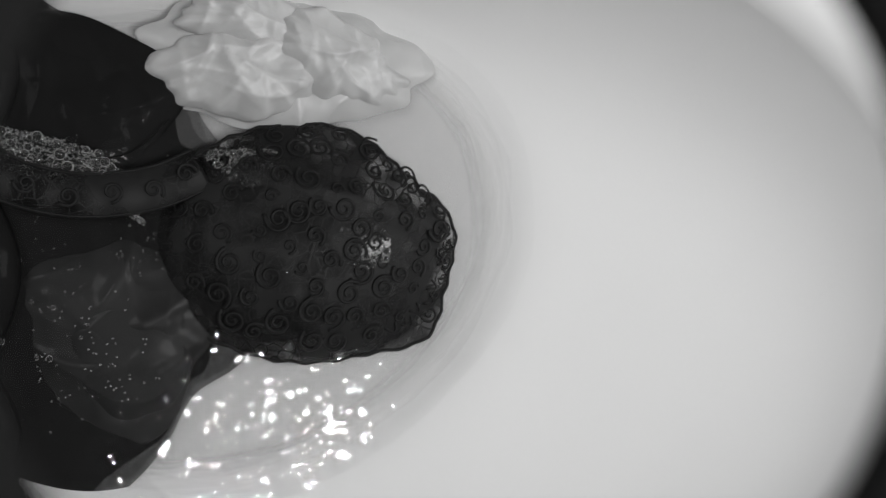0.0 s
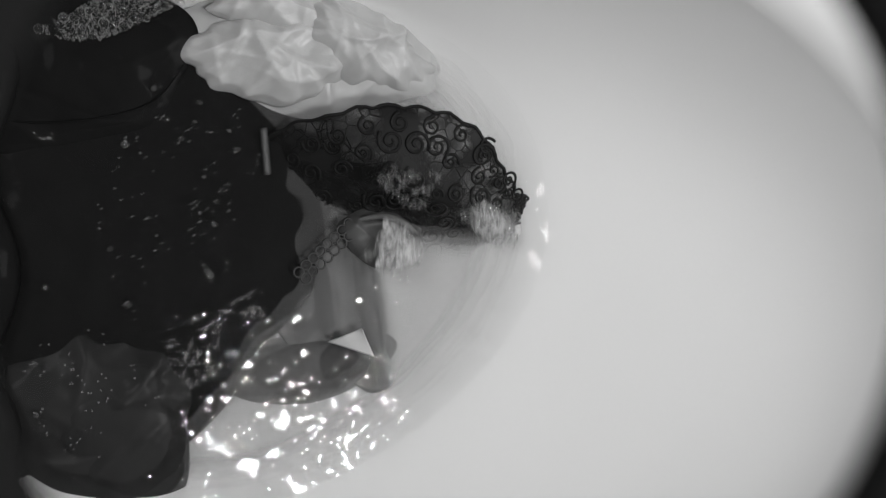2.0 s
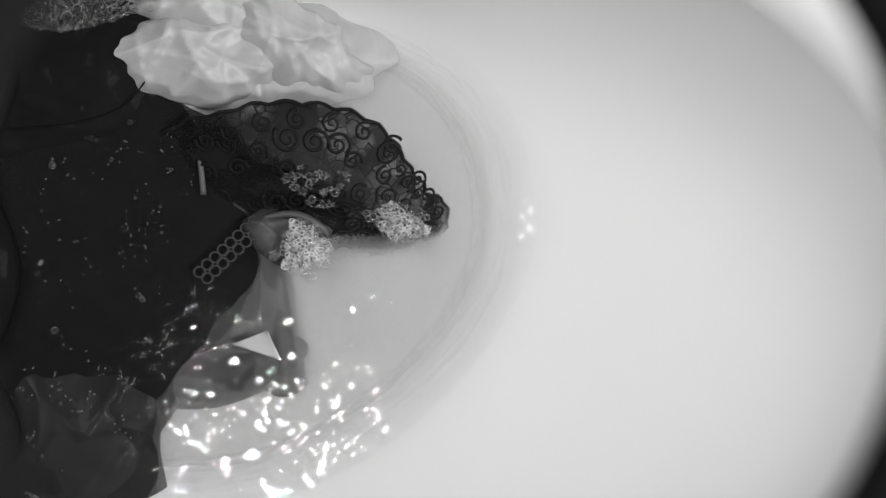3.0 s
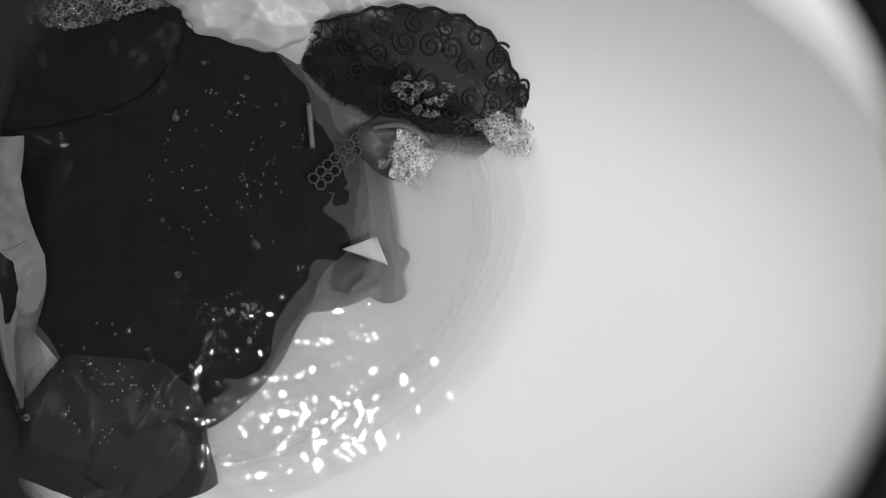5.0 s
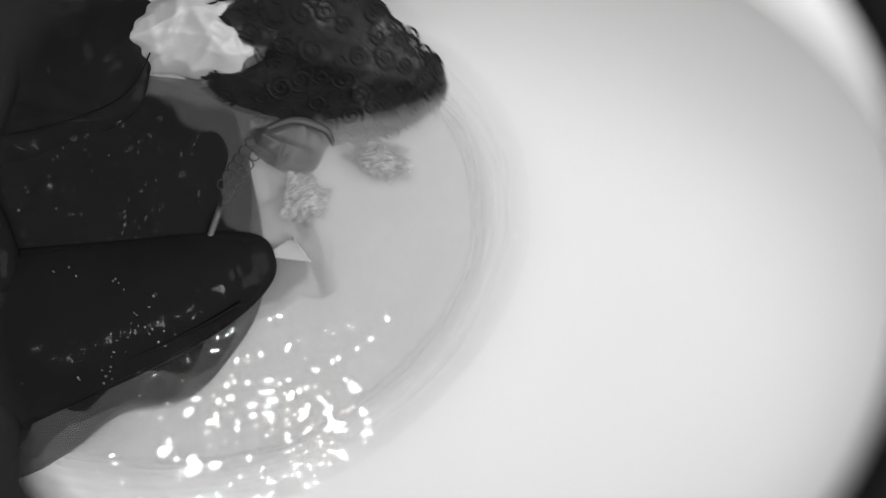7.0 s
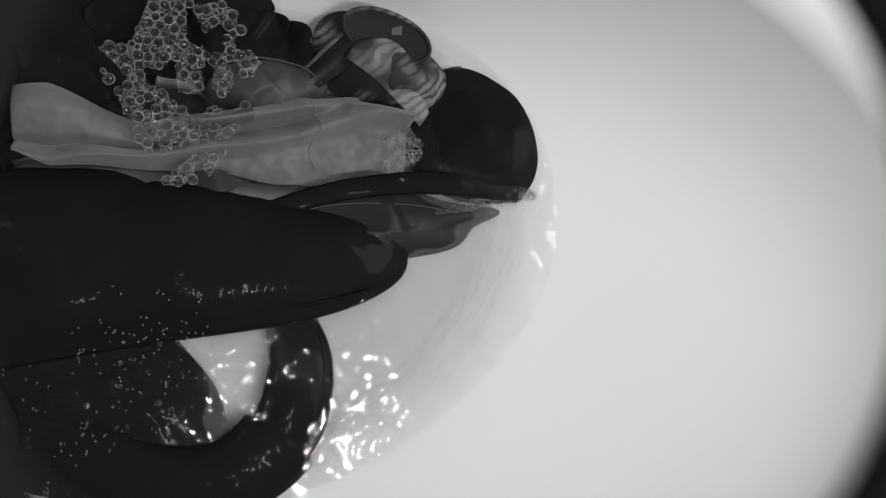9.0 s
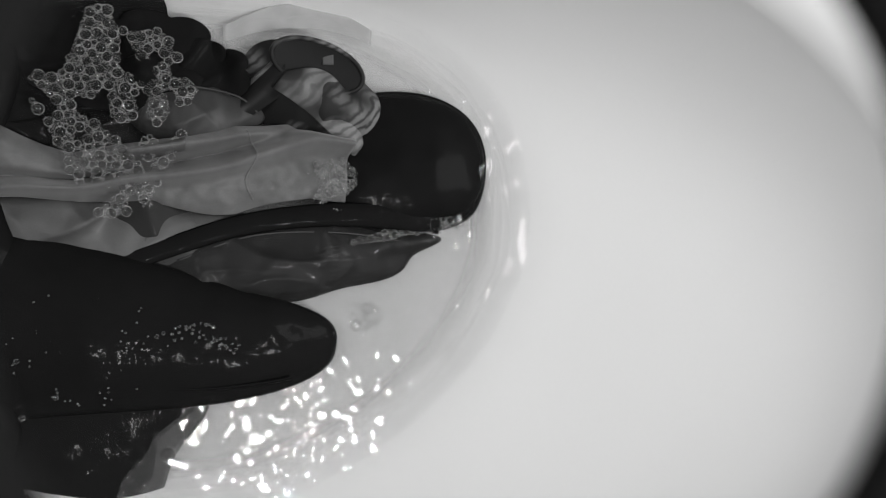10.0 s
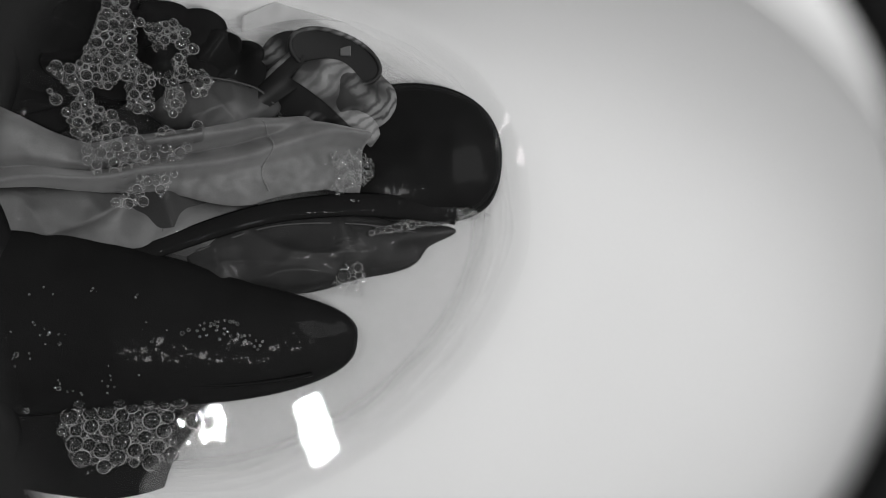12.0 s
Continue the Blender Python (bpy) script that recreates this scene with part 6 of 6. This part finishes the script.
    walk(foam_small, [
        (0, pose(0.0113, -0.0312, -0.1000, 0, 0, 0)),
        (9.5, pose(0.0745, -0.0609, -0.0500, 0, 0, 0)),
        (10.4, pose(0.0725, -0.0575, -0.0040, 0, 0, 0)),
        (10.5, pose(0.0711, -0.0571, 0.0010, 0, 0, 0)),
        (11, pose(0.0370, -0.0373, 0.0010, 0, 0, 40)),
        (11.5, pose(0.0466, -0.0303, 0.0010, 0, 0, 60)),
        (12, pose(0.0515, -0.0242, 0.0010, 0, 0, 80)),
    ])
    walk(foam_band, [
        (0, pose(-0.0408, -0.1425, -0.1200, 0, 0, -10)),
        (4.5, pose(-0.0408, -0.1531, -0.1200, 0, 0, -10)),
        (6.3, pose(-0.1156, -0.1687, -0.1200, 0, 0, -10)),
        (6.5, pose(-0.1252, -0.1373, -0.1200, 0, 0, -10)),
        (6.7, pose(-0.1108, -0.0663, -0.1200, 0, 0, -10)),
        (7.4, pose(-0.1161, -0.0581, -0.0200, 0, 0, -10)),
        (8.1, pose(-0.0904, -0.0953, -0.0200, 0, 0, -10)),
        (8.3, pose(-0.0904, -0.0953, -0.0200, 0, 0, -10)),
        (8.5, pose(-0.1119, -0.0582, -0.0200, 0, 0, -10)),
        (8.7, pose(-0.0684, -0.0318, -0.0200, 0, 0, -10)),
        (8.9, pose(-0.0136, -0.0161, -0.0200, 0, 0, -10)),
        (9, pose(0.0005, -0.0138, -0.0200, 0, 0, -10)),
        (9.2, pose(-0.0089, -0.0375, -0.0200, 0, 0, -10)),
        (9.3, pose(-0.0276, -0.0607, -0.0200, 0, 0, -10)),
        (9.4, pose(-0.0436, -0.0742, -0.0200, 0, 0, -10)),
        (9.5, pose(-0.0572, -0.0830, -0.0200, 0, 0, -10)),
        (9.8, pose(-0.0752, -0.0695, 0.0160, 0, 0, -10)),
        (10, pose(-0.0689, -0.0706, 0.0160, 0, 0, -10)),
        (10.25, pose(-0.0539, -0.0702, 0.0160, 0, 0, -10)),
        (10.5, pose(-0.0409, -0.0640, 0.0160, 0, 0, -10)),
        (11, pose(-0.0561, -0.0680, 0.0160, 0, 0, -10)),
        (11.5, pose(-0.0505, -0.0686, 0.0160, 0, 0, -10)),
        (12, pose(-0.0505, -0.0686, 0.0160, 0, 0, -10)),
    ])
    walk(foam_satin, [
        (0, pose(-0.0029, 0.0431, -0.1100, 0, 0, 0)),
        (6.9, pose(-0.0434, -0.0630, -0.1200, 0, 0, 0)),
        (7.4, pose(-0.0421, -0.0900, -0.0350, 0, 0, 0)),
        (7.8, pose(-0.0341, -0.0846, 0.0140, 0, 0, 0)),
        (8.3, pose(-0.0146, -0.0673, 0.0140, 0, 0, 0)),
        (8.4, pose(-0.0092, -0.0449, 0.0140, 0, 0, 0)),
        (8.5, pose(0.0017, -0.0132, 0.0140, 0, 0, 0)),
        (8.6, pose(0.0090, 0.0096, 0.0140, 0, 0, 0)),
        (8.7, pose(0.0257, 0.0364, 0.0140, 0, 0, 0)),
        (8.8, pose(0.0464, 0.0620, 0.0140, 0, 0, 0)),
        (8.9, pose(0.0813, 0.0829, 0.0140, 0, 0, 0)),
        (9, pose(0.0912, 0.0842, 0.0140, 0, 0, 0)),
        (9.2, pose(0.0902, 0.0728, 0.0140, 0, 0, 0)),
        (9.3, pose(0.0774, 0.0667, 0.0140, 0, 0, 0)),
        (9.4, pose(0.0579, 0.0604, 0.0140, 0, 0, 0)),
        (9.5, pose(0.0469, 0.0568, 0.0140, 0, 0, 0)),
        (9.8, pose(0.0294, 0.0577, 0.0140, 0, 0, 0)),
        (10, pose(0.0341, 0.0579, 0.0140, 0, 0, 0)),
        (10.25, pose(0.0531, 0.0612, 0.0140, 0, 0, 0)),
        (10.5, pose(0.0656, 0.0649, 0.0140, 0, 0, 0)),
        (10.75, pose(0.0550, 0.0697, 0.0140, 0, 0, 0)),
        (11, pose(0.0450, 0.0684, 0.0140, 0, 0, 0)),
        (11.5, pose(0.0483, 0.0648, 0.0140, 0, 0, 0)),
        (12, pose(0.0483, 0.0657, 0.0140, 0, 0, 0)),
    ])
    walk(foam_black, [
        (0, pose(-0.1365, -0.0079, -0.0010, 0, 0, 0)),
        (0.5, pose(-0.1443, -0.0253, -0.0010, 0, 0, 0)),
        (1, pose(-0.1443, -0.0091, -0.0010, 0, 0, 0)),
        (1.2, pose(-0.1640, -0.0083, -0.0010, 0, 0, 0)),
        (1.5, pose(-0.1625, -0.0124, -0.0010, 0, 0, 0)),
        (1.8, pose(-0.1347, 0.0048, -0.0010, 0, 0, 0)),
        (2, pose(-0.0813, 0.0315, -0.0010, 0, 0, 0)),
        (2.1, pose(-0.0749, 0.0338, -0.0010, 0, 0, 0)),
        (2.3, pose(-0.1042, 0.0289, -0.0010, 0, 0, 0)),
        (2.5, pose(-0.1267, 0.0221, -0.0010, 0, 0, 0)),
        (2.8, pose(-0.1347, 0.0155, -0.0010, 0, 0, 0)),
        (3, pose(-0.1327, 0.0134, -0.0010, 0, 0, 0)),
        (3.2, pose(-0.1186, 0.0178, -0.0010, 0, 0, 0)),
        (4, pose(-0.1256, 0.0178, -0.0010, 0, 0, 0)),
        (4.7, pose(-0.0992, 0.0264, -0.0010, 0, 0, 0)),
        (4.8, pose(-0.0900, 0.0326, -0.0010, 0, 0, 0)),
        (4.9, pose(-0.0633, 0.0517, -0.0010, 0, 0, 0)),
        (5, pose(-0.0441, 0.0543, -0.0010, 0, 0, 0)),
        (5.2, pose(-0.0590, 0.0518, -0.0010, 0, 0, 0)),
        (5.5, pose(-0.0937, 0.0350, -0.0010, 0, 0, 0)),
        (5.7, pose(-0.1166, 0.0273, -0.0010, 0, 0, 0)),
        (6, pose(-0.1347, 0.0177, -0.0010, 0, 0, 0)),
        (6.7, pose(-0.1266, 0.0462, -0.0010, 0, 0, -10)),
        (7.5, pose(-0.1677, -0.0522, -0.0200, 0, 0, -30)),
        (8.3, pose(-0.1896, -0.1090, 0.0000, 0, 0, -40)),
        (9, pose(-0.1625, -0.1320, 0.0000, 0, 0, -40)),
        (9.5, pose(-0.2536, -0.1886, -0.0700, 0, 0, -40)),
        (12, pose(-0.2623, -0.2008, -0.1200, 0, 0, -40)),
    ])
    walk(foam_left, [
        (0, pose(-0.1538, -0.0834, 0.0160, 0, 0, 0)),
        (0.5, pose(-0.1615, -0.0914, 0.0160, 0, 0, 5)),
        (1, pose(-0.1578, -0.0877, 0.0140, 0, 0, 9)),
        (1.5, pose(-0.1579, -0.0879, 0.0120, 0, 0, 12)),
        (2.1, pose(-0.1546, -0.1197, 0.0000, 0, 0, 20)),
        (2.5, pose(-0.1426, -0.1118, 0.0000, 0, 0, 25)),
        (3.2, pose(-0.1664, -0.1360, 0.0000, 0, 0, 25)),
        (4.8, pose(-0.1466, -0.1202, 0.0000, 0, 0, 30)),
        (5, pose(-0.1386, -0.1120, 0.0000, 0, 0, 30)),
        (5.5, pose(-0.1625, -0.1106, 0.0000, 0, 0, 40)),
        (6.5, pose(-0.1781, -0.0673, 0.0000, 0, 0, 50)),
        (6.7, pose(-0.1657, -0.0584, 0.0100, 0, 0, 50)),
        (8.3, pose(-0.1264, -0.1365, 0.0120, 0, 0, 60)),
        (9, pose(-0.1103, -0.0766, 0.0180, 0, 0, 60)),
        (9.5, pose(-0.1537, -0.0832, 0.0180, 0, 0, 60)),
        (12, pose(-0.1537, -0.0748, 0.0180, 0, 0, 64)),
    ])
    walk(lace_strap, [
        (0, pose(-0.1524, 0.0664, 0.0060, 0, 0, 0)),
        (0.25, pose(-0.1623, 0.0702, 0.0060, 0, 0, 0)),
        (0.5, pose(-0.1742, 0.0741, 0.0040, 0, 0, 4)),
        (0.75, pose(-0.1782, 0.0848, 0.0020, 0, 0, 6)),
        (1, pose(-0.1744, 0.0896, 0.0000, 0, 0, 8)),
        (1.25, pose(-0.1827, 0.0904, -0.0080, 0, 0, 10)),
        (1.5, pose(-0.1965, 0.0895, -0.0340, 0, 0, 14)),
        (2, pose(-0.1985, 0.1145, -0.0900, 0, 0, 20)),
        (12, pose(-0.2015, 0.1090, -0.1200, 0, 0, 20)),
    ])
    walk(water, [
        (0, pose(-0.01, 0, 0.0001, 0, -0.30, 0) @ pose(0, 0, 0, 0, 0, -5.9)),
        (0.25, pose(-0.01, 0, 0.0002, 0, 0.15, 0) @ pose(0, 0, 0, 0, 0, -1.5)),
        (0.5, pose(-0.01, 0, -0.0003, 0, 0.60, 0) @ pose(0, 0, 0, 0, 0, 3.0)),
        (0.75, pose(-0.01, 0, 0.0000, 0, 0.25, 0) @ pose(0, 0, 0, 0, 0, 7.3)),
        (1, pose(-0.01, 0, 0.0005, 0, -0.10, 0) @ pose(0, 0, 0, 0, 0, 11.3)),
        (1.25, pose(-0.01, 0, 0.0005, 0, -0.35, 0) @ pose(0, 0, 0, 0, 0, 14.7)),
        (1.5, pose(-0.01, 0, -0.0004, 0, -0.60, 0) @ pose(0, 0, 0, 0, 0, 17.3)),
        (1.75, pose(-0.01, 0, -0.0004, 0, -1.10, 0) @ pose(0, 0, 0, 0, 0, 19.1)),
        (2, pose(-0.01, 0, -0.0005, 0, -1.50, 0) @ pose(0, 0, 0, 0, 0, 19.9)),
        (2.25, pose(-0.01, 0, -0.0001, 0, -1.45, 0) @ pose(0, 0, 0, 0, 0, 19.8)),
        (2.5, pose(-0.01, 0, -0.0006, 0, -1.20, 0) @ pose(0, 0, 0, 0, 0, 18.6)),
        (2.75, pose(-0.01, 0, -0.0001, 0, -0.75, 0) @ pose(0, 0, 0, 0, 0, 16.5)),
        (3, pose(-0.01, 0, 0.0002, 0, -0.30, 0) @ pose(0, 0, 0, 0, 0, 13.5)),
        (3.25, pose(-0.01, 0, -0.0003, 0, -0.20, 0) @ pose(0, 0, 0, 0, 0, 9.9)),
        (3.5, pose(-0.01, 0, 0.0002, 0, -0.22, 0) @ pose(0, 0, 0, 0, 0, 5.7)),
        (3.75, pose(-0.01, 0, 0.0001, 0, -0.24, 0) @ pose(0, 0, 0, 0, 0, 1.3)),
        (4, pose(-0.01, 0, -0.0006, 0, -0.26, 0) @ pose(0, 0, 0, 0, 0, -3.2)),
        (4.25, pose(-0.01, 0, 0.0001, 0, -0.28, 0) @ pose(0, 0, 0, 0, 0, -7.5)),
        (4.5, pose(-0.01, 0, -0.0003, 0, -0.29, 0) @ pose(0, 0, 0, 0, 0, -11.4)),
        (4.75, pose(-0.01, 0, -0.0001, 0, -0.90, 0) @ pose(0, 0, 0, 0, 0, -14.8)),
        (5, pose(-0.01, 0, -0.0003, 0, -1.60, 0) @ pose(0, 0, 0, 0, 0, -17.4)),
        (5.25, pose(-0.01, 0, 0.0002, 0, -1.05, 0) @ pose(0, 0, 0, 0, 0, -19.2)),
        (5.5, pose(-0.01, 0, -0.0001, 0, -0.33, 0) @ pose(0, 0, 0, 0, 0, -20.0)),
        (5.75, pose(-0.01, 0, -0.0004, 0, -0.17, 0) @ pose(0, 0, 0, 0, 0, -19.7)),
        (6, pose(-0.01, 0, 0.0001, 0, -0.00, 0) @ pose(0, 0, 0, 0, 0, -18.5)),
        (6.25, pose(-0.01, 0, 0.0003, 0, -0.05, 0) @ pose(0, 0, 0, 0, 0, -16.4)),
        (6.5, pose(-0.01, 0, -0.0002, 0, -0.10, 0) @ pose(0, 0, 0, 0, 0, -13.4)),
        (6.75, pose(-0.01, 0, -0.0003, 0, -0.05, 0) @ pose(0, 0, 0, 0, 0, -9.7)),
        (7, pose(-0.01, 0, -0.0001, 0, -0.00, 0) @ pose(0, 0, 0, 0, 0, -5.6)),
        (7.25, pose(-0.01, 0, 0.0005, 0, 0.06, 0) @ pose(0, 0, 0, 0, 0, -1.2)),
        (7.5, pose(-0.01, 0, 0.0006, 0, 0.12, 0) @ pose(0, 0, 0, 0, 0, 3.3)),
        (7.75, pose(-0.01, 0, 0.0002, 0, 0.17, 0) @ pose(0, 0, 0, 0, 0, 7.6)),
        (8, pose(-0.01, 0, 0.0005, 0, 0.23, 0) @ pose(0, 0, 0, 0, 0, 11.6)),
        (8.25, pose(-0.01, 0, 0.0004, 0, 0.29, 0) @ pose(0, 0, 0, 0, 0, 14.9)),
        (8.5, pose(-0.01, 0, -0.0001, 0, -0.43, 0) @ pose(0, 0, 0, 0, 0, 17.5)),
        (8.75, pose(-0.01, 0, -0.0005, 0, -1.40, 0) @ pose(0, 0, 0, 0, 0, 19.2)),
        (9, pose(-0.01, 0, 0.0002, 0, -2.00, 0) @ pose(0, 0, 0, 0, 0, 20.0)),
        (9.3, pose(-0.01, 0, 0.0001, 0, -1.20, 0) @ pose(0, 0, 0, 0, 0, 10.0)),
        (9.55, pose(-0.01, 0, -0.0002, 0, -0.39, 0) @ pose(0, 0, 0, 0, 0, 14.0)),
        (9.7, pose(-0.01, 0, -0.0003, 0, 0.02, 0) @ pose(0, 0, 0, 0, 0, 60.0)),
        (9.9, pose(-0.01, 0, -0.0001, 0, 0.19, 0) @ pose(0, 0, 0, 0, 0, 100.0)),
        (10.05, pose(-0.01, 0, -0.0000, 0, 0.01, 0) @ pose(0, 0, 0, 0, 0, 102.0)),
        (10.2, pose(-0.01, 0, -0.0003, 0, -0.16, 0) @ pose(0, 0, 0, 0, 0, 90.0)),
        (10.38, pose(-0.01, 0, -0.0002, 0, -0.36, 0) @ pose(0, 0, 0, 0, 0, 44.0)),
        (10.6, pose(-0.01, 0, -0.0001, 0, -0.40, 0) @ pose(0, 0, 0, 0, 0, 40.0)),
        (10.75, pose(-0.01, 0, 0.0004, 0, -0.25, 0) @ pose(0, 0, 0, 0, 0, 120.0)),
        (10.92, pose(-0.01, 0, 0.0001, 0, -0.08, 0) @ pose(0, 0, 0, 0, 0, 200.0)),
        (11.1, pose(-0.01, 0, -0.0003, 0, -0.00, 0) @ pose(0, 0, 0, 0, 0, 206.0)),
        (11.5, pose(-0.01, 0, -0.0003, 0, -0.00, 0) @ pose(0, 0, 0, 0, 0, 222.0)),
        (12, pose(-0.01, 0, -0.0001, 0, -0.00, 0) @ pose(0, 0, 0, 0, 0, 226.0)),
    ])


motions()
